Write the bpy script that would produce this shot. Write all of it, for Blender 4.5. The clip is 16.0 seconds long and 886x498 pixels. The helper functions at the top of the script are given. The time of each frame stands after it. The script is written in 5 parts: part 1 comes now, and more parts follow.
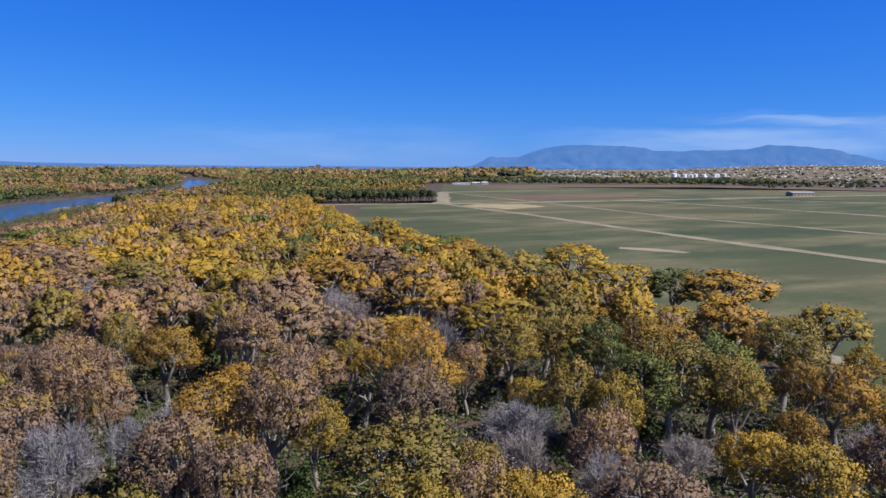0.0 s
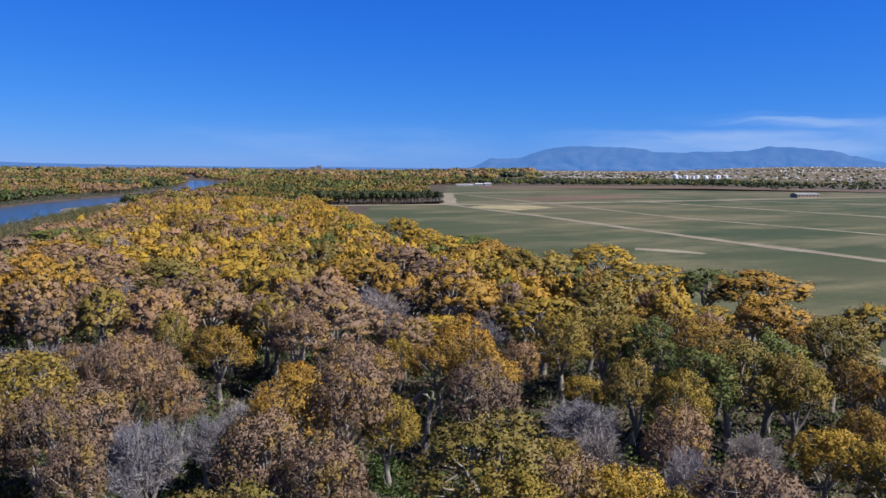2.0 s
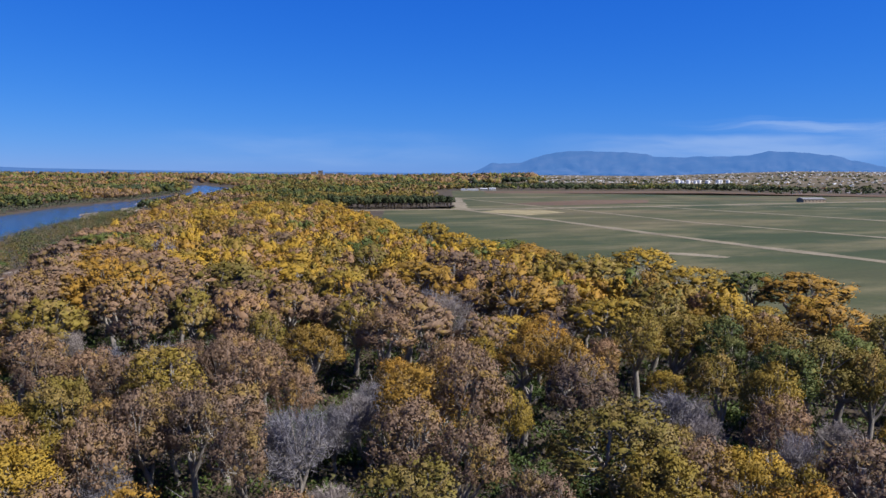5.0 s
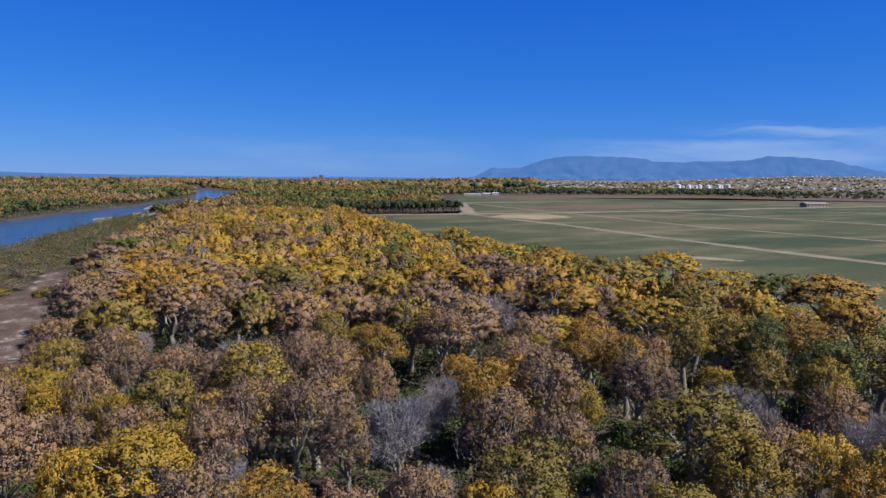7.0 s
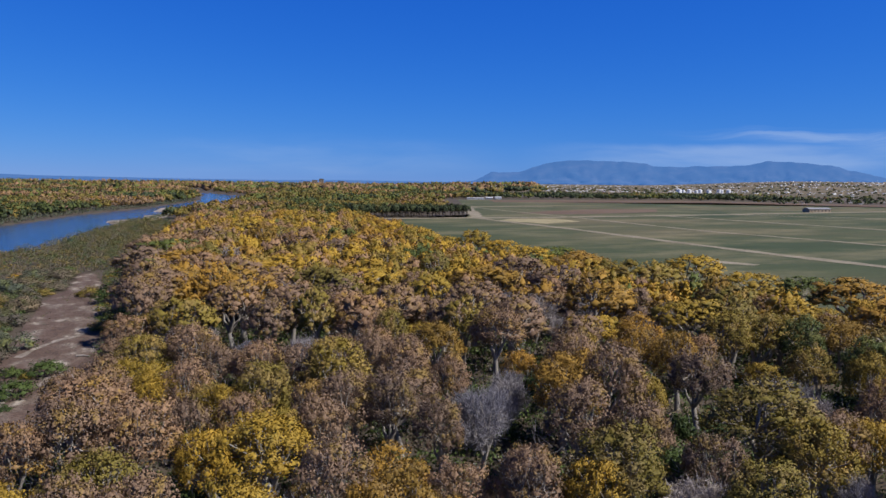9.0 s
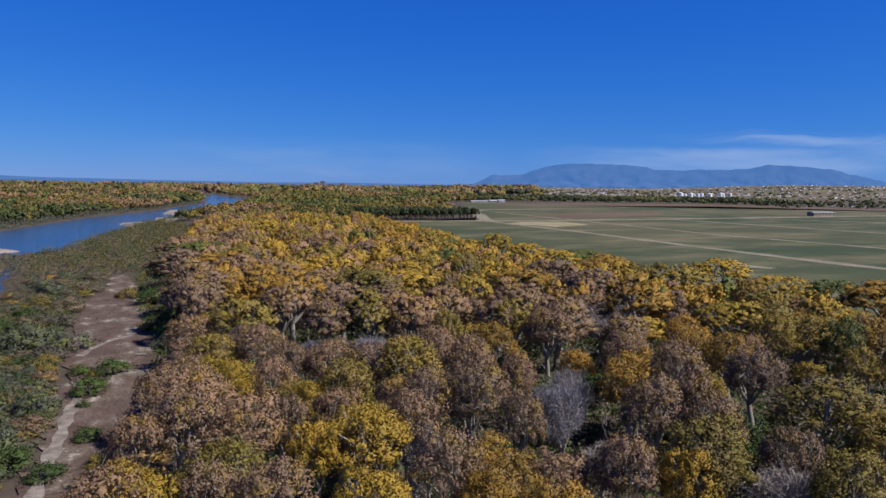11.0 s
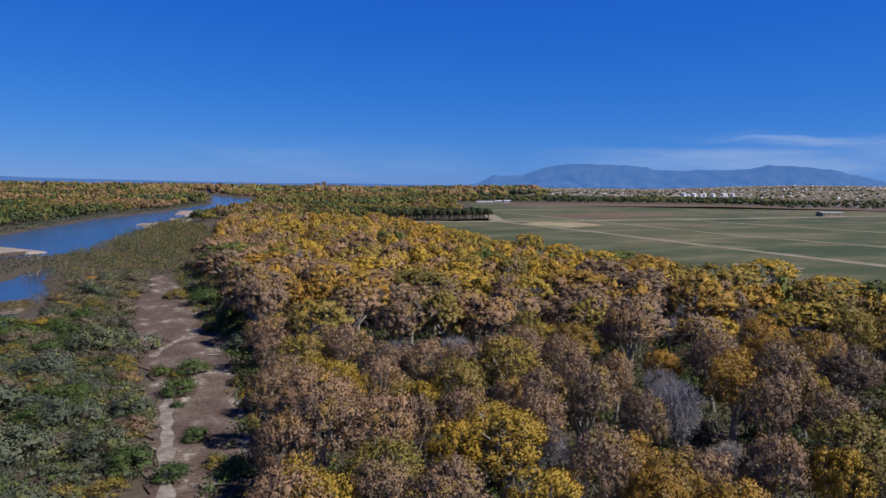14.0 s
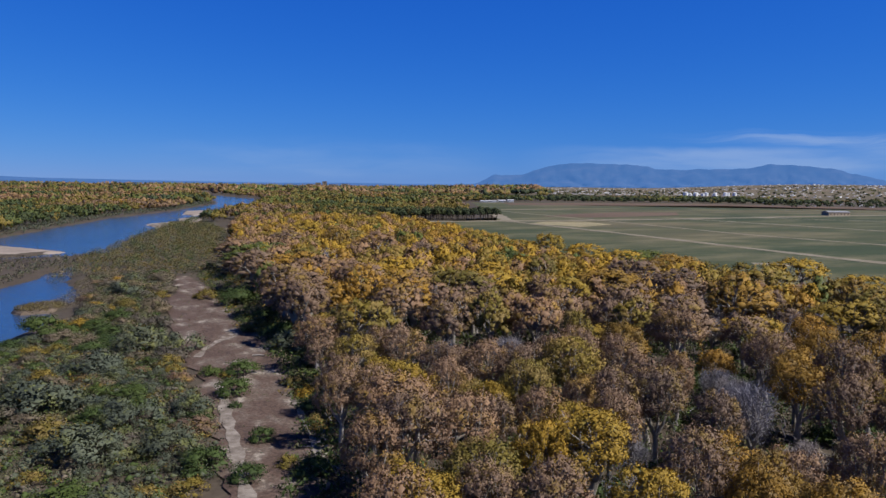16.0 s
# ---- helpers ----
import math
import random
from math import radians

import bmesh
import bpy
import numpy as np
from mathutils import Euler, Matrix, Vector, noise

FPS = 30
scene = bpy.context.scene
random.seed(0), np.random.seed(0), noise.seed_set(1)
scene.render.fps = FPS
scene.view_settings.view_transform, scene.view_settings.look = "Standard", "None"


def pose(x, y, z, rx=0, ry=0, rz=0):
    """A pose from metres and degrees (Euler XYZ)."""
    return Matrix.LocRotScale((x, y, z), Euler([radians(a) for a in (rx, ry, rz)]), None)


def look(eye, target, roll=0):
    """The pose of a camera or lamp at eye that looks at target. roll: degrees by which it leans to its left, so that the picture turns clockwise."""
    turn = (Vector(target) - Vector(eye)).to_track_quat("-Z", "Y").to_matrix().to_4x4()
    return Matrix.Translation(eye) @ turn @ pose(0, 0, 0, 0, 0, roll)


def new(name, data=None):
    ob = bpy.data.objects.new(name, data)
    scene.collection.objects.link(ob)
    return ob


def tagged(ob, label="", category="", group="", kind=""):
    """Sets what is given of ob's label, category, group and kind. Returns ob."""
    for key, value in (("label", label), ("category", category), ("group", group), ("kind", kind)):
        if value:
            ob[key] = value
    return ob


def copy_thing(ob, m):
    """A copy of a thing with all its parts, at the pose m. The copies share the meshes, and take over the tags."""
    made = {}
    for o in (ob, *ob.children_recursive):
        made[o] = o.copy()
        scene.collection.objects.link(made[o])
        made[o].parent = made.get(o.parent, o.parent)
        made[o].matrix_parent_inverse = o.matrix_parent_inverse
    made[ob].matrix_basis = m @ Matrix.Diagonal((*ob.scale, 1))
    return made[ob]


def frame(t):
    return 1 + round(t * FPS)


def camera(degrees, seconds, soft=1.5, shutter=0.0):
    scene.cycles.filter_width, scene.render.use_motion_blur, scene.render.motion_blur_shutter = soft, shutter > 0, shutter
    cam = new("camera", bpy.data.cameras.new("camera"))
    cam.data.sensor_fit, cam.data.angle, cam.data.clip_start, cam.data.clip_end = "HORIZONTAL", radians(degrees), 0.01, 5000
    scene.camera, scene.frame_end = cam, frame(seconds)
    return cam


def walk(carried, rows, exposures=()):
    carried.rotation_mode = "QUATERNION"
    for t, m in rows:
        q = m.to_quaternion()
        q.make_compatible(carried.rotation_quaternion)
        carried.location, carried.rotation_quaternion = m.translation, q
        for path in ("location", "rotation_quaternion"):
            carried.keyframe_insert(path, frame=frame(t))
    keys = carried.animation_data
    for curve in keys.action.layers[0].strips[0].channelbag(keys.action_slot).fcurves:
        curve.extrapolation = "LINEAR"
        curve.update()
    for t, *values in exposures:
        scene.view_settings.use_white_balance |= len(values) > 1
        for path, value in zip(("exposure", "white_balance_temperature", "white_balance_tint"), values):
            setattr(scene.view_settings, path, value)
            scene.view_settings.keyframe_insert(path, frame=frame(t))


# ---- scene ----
cam = camera(62, 16.0, soft=1.5)
PATH = [
    (0, (13.53, 12.99, 32.13), (12.64, 112.39, 21.23), 0.37),
    (1, (10.06, 12.93, 32.02), (9.20, 112.34, 21.16), 0.40),
    (2, (6.55, 12.19, 32.00), (5.74, 111.61, 21.25), 0.44),
    (3, (2.85, 10.76, 32.08), (2.10, 110.19, 21.47), 0.47),
    (4, (-1.04, 8.80, 32.17), (-1.78, 108.25, 21.75), 0.45),
    (5, (-5.09, 6.52, 32.23), (-5.82, 106.00, 22.12), 0.40),
    (6, (-9.30, 3.89, 32.29), (-9.99, 103.41, 22.51), 0.37),
    (7, (-13.70, 0.91, 32.37), (-14.27, 100.46, 22.90), 0.41),
    (8, (-18.26, -2.29, 32.46), (-18.69, 97.29, 23.24), 0.51),
    (9, (-22.87, -5.38, 32.62), (-23.22, 94.22, 23.66), 0.62),
    (10, (-27.45, -7.97, 32.81), (-27.74, 91.65, 24.07), 0.71),
    (11, (-32.02, -9.81, 32.97), (-32.27, 89.82, 24.37), 0.77),
    (12, (-36.60, -10.62, 33.02), (-36.81, 89.02, 24.49), 0.78),
    (13, (-41.18, -10.64, 32.97), (-41.32, 88.99, 24.44), 0.76),
    (14, (-45.57, -10.55, 32.92), (-45.67, 89.09, 24.38), 0.73),
    (15, (-49.77, -10.61, 32.91), (-49.85, 89.02, 24.35), 0.71),
    (16, (-53.96, -10.85, 32.97), (-54.00, 88.78, 24.36), 0.66),
]
walk(cam, [(t, look(eye, target, roll)) for t, eye, target, roll in PATH],
     [(0, 1.00), (3, 0.95), (6, 0.85), (9, 0.73), (12, 0.66), (16, 0.64)])

# ---- sky and sun ----
SUN_AZ, SUN_EL = radians(110), radians(48)      # clockwise from +y; over the horizon
sun_way = Vector((math.sin(SUN_AZ) * math.cos(SUN_EL), math.cos(SUN_AZ) * math.cos(SUN_EL), math.sin(SUN_EL)))
sun_data = bpy.data.lights.new("sun", "SUN")
sun_data.energy, sun_data.angle, sun_data.color = 4.1, radians(0.53), (1.0, 0.97, 0.93)
sun = new("sun", sun_data)
sun.matrix_world = look(sun_way * 300, (0, 0, 0))


def build_world():
    world = bpy.data.worlds.new("sky")
    scene.world = world
    world.use_nodes = True
    nt = world.node_tree
    nt.nodes.clear()
    N, L = nt.nodes.new, nt.links.new
    out, bg, sky = N("ShaderNodeOutputWorld"), N("ShaderNodeBackground"), N("ShaderNodeTexSky")
    sky.sky_type, sky.sun_disc = "NISHITA", False
    sky.sun_elevation, sky.sun_rotation = SUN_EL, SUN_AZ
    sky.altitude, sky.air_density, sky.dust_density, sky.ozone_density = 1500, 1.0, 0.1, 2.0
    bg.inputs["Strength"].default_value = 0.075
    # thin cirrus: streaky noise kept to the low sky where the film shows it
    tc, sep = N("ShaderNodeTexCoord"), N("ShaderNodeSeparateXYZ")
    L(tc.outputs["Generated"], sep.inputs[0])
    az = N("ShaderNodeMath"); az.operation = "ARCTAN2"
    L(sep.outputs["X"], az.inputs[0]); L(sep.outputs["Y"], az.inputs[1])
    # the wisps wander up and down
    span = N("ShaderNodeCombineXYZ")
    L(az.outputs[0], span.inputs["X"]); L(sep.outputs["Z"], span.inputs["Y"])
    lie = N("ShaderNodeMapping"); lie.inputs["Scale"].default_value = (7, 22, 1)
    L(span.outputs[0], lie.inputs[0])
    sway = N("ShaderNodeTexNoise"); sway.inputs["Scale"].default_value, sway.inputs["Detail"].default_value = 1.0, 5.0
    L(lie.outputs[0], sway.inputs["Vector"])
    shift_z = N("ShaderNodeMath"); shift_z.operation = "MULTIPLY_ADD"
    L(sway.outputs["Fac"], shift_z.inputs[0]); shift_z.inputs[1].default_value = 0.026; shift_z.inputs[2].default_value = -0.013
    lifted = N("ShaderNodeMath"); lifted.operation = "ADD"
    L(shift_z.outputs[0], lifted.inputs[0]); L(sep.outputs["Z"], lifted.inputs[1])
    drift = lifted.outputs[0]
    comb = N("ShaderNodeCombineXYZ")
    L(az.outputs[0], comb.inputs["X"]); L(drift, comb.inputs["Y"])

    def band(a0, a1, a2, a3, e0, e1, e2, e3, tilt=0.0, wedge=0.0):
        # smooth window over azimuth (radians) and height, with a slant
        slant = N("ShaderNodeMath"); slant.operation = "MULTIPLY_ADD"
        L(az.outputs[0], slant.inputs[0]); slant.inputs[1].default_value = tilt
        L(drift, slant.inputs[2])
        under = N("ShaderNodeMath"); under.operation = "MULTIPLY_ADD"
        L(az.outputs[0], under.inputs[0]); under.inputs[1].default_value = wedge
        L(drift, under.inputs[2])
        last = None
        for sock, lo, hi in ((az.outputs[0], a0, a1), (az.outputs[0], a3, a2), (under.outputs[0], e0 + wedge * a1, e1 + wedge * a1), (slant.outputs[0], e3, e2)):
            m = N("ShaderNodeMapRange"); m.interpolation_type = "SMOOTHSTEP"
            if lo < hi:
                m.inputs[1].default_value, m.inputs[2].default_value = lo, hi
            else:
                m.inputs[1].default_value, m.inputs[2].default_value = hi, lo
                m.inputs[3].default_value, m.inputs[4].default_value = 1.0, 0.0
            L(sock, m.inputs[0])
            if last is None:
                last = m.outputs[0]
            else:
                k = N("ShaderNodeMath"); k.operation = "MULTIPLY"
                L(last, k.inputs[0]); L(m.outputs[0], k.inputs[1]); last = k.outputs[0]
        return last

    def streaks(sx, sy, detail, lo, hi, shift):
        mp = N("ShaderNodeMapping")
        mp.inputs["Scale"].default_value = (sx, sy, 1); mp.inputs["Location"].default_value = (shift, shift * 1.7, 0)
        mp.inputs["Rotation"].default_value = (0, 0, 0.02)
        L(comb.outputs[0], mp.inputs[0])
        nz = N("ShaderNodeTexNoise")
        nz.inputs["Scale"].default_value, nz.inputs["Detail"].default_value = 1.0, detail
        nz.inputs["Roughness"].default_value = 0.55
        L(mp.outputs[0], nz.inputs["Vector"])
        mr = N("ShaderNodeMapRange"); mr.interpolation_type = "SMOOTHSTEP"
        mr.inputs[1].default_value, mr.inputs[2].default_value = lo, hi
        L(nz.outputs["Fac"], mr.inputs[0])
        return mr.outputs[0]

    def times(a, b, c=1.0):
        k = N("ShaderNodeMath"); k.operation = "MULTIPLY"
        L(a, k.inputs[0]); L(b, k.inputs[1])
        k2 = N("ShaderNodeMath"); k2.operation = "MULTIPLY"
        L(k.outputs[0], k2.inputs[0]); k2.inputs[1].default_value = c
        return k2.outputs[0]

    c1 = times(band(0.245, 0.44, 1.2, 1.6, 0.044, 0.060, 0.076, 0.084, 0.028, 0.080), streaks(5, 120, 8, 0.28, 0.72, 3.1), 0.50)
    c2 = times(band(0.07, 0.30, 1.2, 1.6, 0.012, 0.030, 0.044, 0.055), streaks(5, 36, 6, 0.15, 0.68, 7.7), 0.50)
    c3 = times(band(-0.45, -0.2, -0.1, 0.12, 0.005, 0.02, 0.035, 0.065), streaks(6, 40, 6, 0.25, 0.75, 1.3), 0.22)
    total = None
    for c in (c1, c2, c3):
        if total is None:
            total = c
        else:
            m = N("ShaderNodeMath"); m.operation = "MAXIMUM"
            L(total, m.inputs[0]); L(c, m.inputs[1]); total = m.outputs[0]
    # the deep, saturated blue of dry high-desert air, as the film renders it
    rgb, back = N("ShaderNodeSeparateColor"), N("ShaderNodeCombineColor")
    L(sky.outputs[0], rgb.inputs[0])
    for i, (power, gain) in enumerate(((1.5, 0.168), (0.85, 0.300), (0.40, 0.66))):
        low = N("ShaderNodeMath"); low.operation = "MULTIPLY"
        L(rgb.outputs[i], low.inputs[0]); low.inputs[1].default_value = 0.1
        pw = N("ShaderNodeMath"); pw.operation = "POWER"
        L(low.outputs[0], pw.inputs[0]); pw.inputs[1].default_value = power
        gn = N("ShaderNodeMath"); gn.operation = "MULTIPLY"
        L(pw.outputs[0], gn.inputs[0]); gn.inputs[1].default_value = gain * 10
        L(gn.outputs[0], back.inputs[i])
    # thin air overhead: the blue goes on deepening towards the zenith
    deep = N("ShaderNodeMapRange"); deep.interpolation_type = "SMOOTHSTEP"
    for i, v in enumerate((0.30, 0.95, 1.0, 0.34)):
        deep.inputs[1 + i].default_value = v
    L(sep.outputs["Z"], deep.inputs[0])
    dim = N("ShaderNodeVectorMath"); dim.operation = "SCALE"
    L(back.outputs[0], dim.inputs[0]); L(deep.outputs[0], dim.inputs["Scale"])
    mix = N("ShaderNodeMix"); mix.data_type = "RGBA"
    L(total, mix.inputs["Factor"]); L(dim.outputs[0], mix.inputs["A"])
    mix.inputs["B"].default_value = (3.0, 4.1, 6.3, 1)
    L(mix.outputs["Result"], bg.inputs["Color"]); L(bg.outputs[0], out.inputs[0])


build_world()


# ---- materials ----
def material(name, rough=0.9):
    m = bpy.data.materials.new(name)
    m.use_nodes = True
    b = m.node_tree.nodes["Principled BSDF"]
    b.inputs["Roughness"].default_value = rough
    b.inputs["Specular IOR Level"].default_value = 0.2
    return m, m.node_tree, b


def ramp(nt, source, stops):
    r = nt.nodes.new("ShaderNodeValToRGB")
    el = r.color_ramp.elements
    while len(el) < len(stops):
        el.new(0.5)
    for e, (p, c) in zip(el, stops):
        e.position, e.color = p, (*c, 1)
    nt.links.new(source, r.inputs[0])
    return r.outputs[0]


def noise_tex(nt, scale, detail=4.0, stretch=(1, 1, 1), turn=0.0, rough=0.55):
    tc = nt.nodes.new("ShaderNodeNewGeometry")
    mp = nt.nodes.new("ShaderNodeMapping")
    mp.vector_type = "TEXTURE"
    mp.inputs["Rotation"].default_value = (0, 0, turn)
    mp.inputs["Scale"].default_value = [1 / s for s in stretch]
    nz = nt.nodes.new("ShaderNodeTexNoise")
    nz.inputs["Scale"].default_value, nz.inputs["Detail"].default_value = scale, detail
    nz.inputs["Roughness"].default_value = rough
    nt.links.new(tc.outputs["Position"], mp.inputs[0])
    nt.links.new(mp.outputs[0], nz.inputs["Vector"])
    return nz.outputs["Fac"]


def mixed(nt, fac, a, b, kind="MIX"):
    m = nt.nodes.new("ShaderNodeMix")
    m.data_type, m.blend_type = "RGBA", kind
    for sock, v in ((m.inputs["Factor"], fac), (m.inputs["A"], a), (m.inputs["B"], b)):
        if isinstance(v, (int, float)):
            sock.default_value = v
        elif isinstance(v, tuple):
            sock.default_value = (*v, 1)
        else:
            nt.links.new(v, sock)
    return m.outputs["Result"]


def bumped(nt, b, fac, strength, distance=0.1):
    n = nt.nodes.new("ShaderNodeBump")
    n.inputs["Strength"].default_value, n.inputs["Distance"].default_value = strength, distance
    nt.links.new(fac, n.inputs["Height"])
    nt.links.new(n.outputs[0], b.inputs["Normal"])


def leaf_material(name, dark, mid, light, other=None, share=0.2, through_light=0.10):
    """Foliage: each leaf clump takes its own shade, each tree its own cast; some light goes through."""
    m, nt, b = material(name, 0.65)
    geo, info = nt.nodes.new("ShaderNodeNewGeometry"), nt.nodes.new("ShaderNodeObjectInfo")
    col = ramp(nt, geo.outputs["Random Per Island"], [(0.0, tuple(0.3 * p + 0.7 * q for p, q in zip(dark, mid))), (0.35, mid), (0.7, mid), (1.0, tuple(0.4 * p + 0.6 * q for p, q in zip(light, mid)))])
    wide = ramp(nt, noise_tex(nt, 0.09, 2.0), [(0.3, (0.78, 0.8, 0.84)), (0.7, (1.18, 1.16, 1.1))])
    col = mixed(nt, 1.0, col, wide, "MULTIPLY")
    if other:
        # part of the crown turns another colour, in patches as big as a bough
        patch = noise_tex(nt, 0.42, 2.0)
        m1 = nt.nodes.new("ShaderNodeMapRange"); m1.interpolation_type = "SMOOTHSTEP"
        m1.inputs[1].default_value, m1.inputs[2].default_value = 0.66 - share * 0.5, 0.78 - share * 0.5
        nt.links.new(patch, m1.inputs[0])
        col = mixed(nt, m1.outputs[0], col, other)
    tone = ramp(nt, info.outputs["Random"], [(0.0, (0.74, 0.78, 0.86)), (0.5, (1.0, 1.0, 1.0)), (1.0, (1.22, 1.14, 1.0))])
    col = mixed(nt, 1.0, col, tone, "MULTIPLY")
    nt.links.new(col, b.inputs["Base Color"])
    tr = nt.nodes.new("ShaderNodeBsdfTranslucent")
    nt.links.new(col, tr.inputs["Color"])
    mx = nt.nodes.new("ShaderNodeMixShader")
    mx.inputs[0].default_value = through_light
    out = nt.nodes["Material Output"]
    nt.links.new(b.outputs[0], mx.inputs[1]); nt.links.new(tr.outputs[0], mx.inputs[2])
    nt.links.new(mx.outputs[0], out.inputs[0])
    return m


LEAF = {
    "gold": leaf_material("golden_leaves", (0.205, 0.132, 0.019), (0.288, 0.186, 0.026), (0.35, 0.245, 0.040), (0.200, 0.150, 0.032), 0.18),
    "orange": leaf_material("orange_leaves", (0.193, 0.106, 0.019), (0.262, 0.149, 0.025), (0.328, 0.194, 0.035), (0.201, 0.134, 0.054), 0.25),
    "brown": leaf_material("dry_brown_leaves", (0.120, 0.077, 0.050), (0.186, 0.119, 0.078), (0.248, 0.168, 0.115), (0.22, 0.142, 0.042), 0.28, 0.1),
    "olive": leaf_material("olive_leaves", (0.105, 0.082, 0.016), (0.158, 0.121, 0.023), (0.21, 0.163, 0.035), (0.205, 0.145, 0.045), 0.35),
    "green": leaf_material("green_leaves", (0.053, 0.073, 0.019), (0.083, 0.103, 0.027), (0.124, 0.143, 0.042), (0.142, 0.134, 0.030), 0.25),
    "bare": leaf_material("bare_twigs", (0.135, 0.122, 0.126), (0.212, 0.193, 0.202), (0.29, 0.268, 0.28), None, 0, 0.05),
    "sage": leaf_material("grey_green_leaves", (0.054, 0.064, 0.045), (0.080, 0.093, 0.064), (0.108, 0.122, 0.088), (0.125, 0.135, 0.05), 0.3, 0.14),
    "willow": leaf_material("brown_willow_twigs", (0.086, 0.070, 0.051), (0.138, 0.112, 0.081), (0.186, 0.155, 0.113), (0.089, 0.088, 0.039), 0.3, 0.1),
    "weed": leaf_material("undergrowth_leaves", (0.030, 0.050, 0.014), (0.056, 0.082, 0.021), (0.090, 0.115, 0.032), None, 0, 0.12),
    "grove": leaf_material("dark_green_leaves", (0.030, 0.040, 0.017), (0.047, 0.061, 0.025), (0.071, 0.088, 0.036), None, 0, 0.1),
}


def plain(name, low, high, scale=1.0, rough=0.9, bump=0.2, stretch=(1, 1, 1), detail=5.0, turn=0.0):
    m, nt, b = material(name, rough)
    f1, f2 = noise_tex(nt, scale, detail, stretch, turn), noise_tex(nt, scale * 7.3, 3.0)
    c = ramp(nt, f1, [(0.3, low), (0.7, high)])
    c2 = ramp(nt, f2, [(0.25, (0.78, 0.78, 0.78)), (0.75, (1.15, 1.15, 1.15))])
    nt.links.new(mixed(nt, 1.0, c, c2, "MULTIPLY"), b.inputs["Base Color"])
    if bump:
        bumped(nt, b, f2, bump)
    return m


BARK = plain("pale_bark", (0.158, 0.137, 0.115), (0.302, 0.274, 0.245), 1.4, bump=0.5, stretch=(1, 1, 0.3))
DARK_BARK = plain("dark_bark", (0.036, 0.0288, 0.0216), (0.0936, 0.072, 0.0576), 1.4, bump=0.5)
SAND = plain("river_sand", (0.20, 0.160, 0.128), (0.31, 0.258, 0.215), 0.08, bump=0.2)
MUD = plain("river_mud", (0.095, 0.070, 0.050), (0.16, 0.122, 0.088), 0.3, bump=0.3)
DIRT_ROAD = plain("dirt_road", (0.15, 0.128, 0.086), (0.25, 0.215, 0.155), 0.06, bump=0.1)
CLEARING = None


def ground_material():
    m, nt, b = material("wooded_earth", 0.95)
    big, mid, fine = noise_tex(nt, 0.006, 4.0), noise_tex(nt, 0.06, 4.0), noise_tex(nt, 0.9, 4.0)
    soil = ramp(nt, mid, [(0.3, (0.045, 0.036, 0.027)), (0.55, (0.075, 0.058, 0.042)), (0.75, (0.046, 0.052, 0.024))])
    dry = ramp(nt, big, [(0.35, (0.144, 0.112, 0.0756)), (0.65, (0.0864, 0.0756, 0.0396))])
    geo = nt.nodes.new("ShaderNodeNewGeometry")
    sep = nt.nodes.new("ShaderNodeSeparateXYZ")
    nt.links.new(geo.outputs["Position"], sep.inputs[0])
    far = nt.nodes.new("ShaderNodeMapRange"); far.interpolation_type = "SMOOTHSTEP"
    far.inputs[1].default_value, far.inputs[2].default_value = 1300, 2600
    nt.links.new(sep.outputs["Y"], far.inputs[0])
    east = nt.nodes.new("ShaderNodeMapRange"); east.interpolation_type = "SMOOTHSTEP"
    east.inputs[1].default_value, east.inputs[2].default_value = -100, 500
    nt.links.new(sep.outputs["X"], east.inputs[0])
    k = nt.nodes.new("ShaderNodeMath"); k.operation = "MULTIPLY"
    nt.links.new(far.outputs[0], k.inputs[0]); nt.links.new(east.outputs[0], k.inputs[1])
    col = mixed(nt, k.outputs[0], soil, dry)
    grain = ramp(nt, fine, [(0.25, (0.7, 0.7, 0.7)), (0.75, (1.25, 1.25, 1.25))])
    nt.links.new(mixed(nt, 1.0, col, grain, "MULTIPLY"), b.inputs["Base Color"])
    bumped(nt, b, fine, 0.4, 0.3)
    return m


def field_material():
    m, nt, b = material("mown_pasture", 0.95)
    rows = noise_tex(nt, 0.09, 5.0, (0.16, 1.0, 1), radians(27), 0.6)
    patch = noise_tex(nt, 0.02, 6.0, (0.45, 1.0, 1), radians(27), 0.66)
    wide = noise_tex(nt, 0.006, 3.0, (0.6, 1.0, 1), radians(27))
    fine = noise_tex(nt, 0.5, 4.0)
    col = ramp(nt, wide, [(0.36, (0.036, 0.050, 0.022)), (0.5, (0.053, 0.062, 0.028)), (0.64, (0.092, 0.082, 0.045))])
    lines = ramp(nt, rows, [(0.3, (0.82, 0.84, 0.82)), (0.7, (1.2, 1.16, 1.14))])
    col = mixed(nt, 1.0, col, lines, "MULTIPLY")
    dry = nt.nodes.new("ShaderNodeMapRange"); dry.interpolation_type = "SMOOTHSTEP"
    dry.inputs[1].default_value, dry.inputs[2].default_value = 0.45, 0.66
    nt.links.new(patch, dry.inputs[0])
    thin = nt.nodes.new("ShaderNodeMath"); thin.operation = "MULTIPLY"
    nt.links.new(dry.outputs[0], thin.inputs[0]); thin.inputs[1].default_value = 0.45
    col = mixed(nt, thin.outputs[0], col, (0.21, 0.172, 0.100))
    grain = ramp(nt, fine, [(0.25, (0.85, 0.85, 0.85)), (0.75, (1.12, 1.12, 1.12))])
    nt.links.new(mixed(nt, 1.0, col, grain, "MULTIPLY"), b.inputs["Base Color"])
    bumped(nt, b, fine, 0.3, 0.1)
    return m


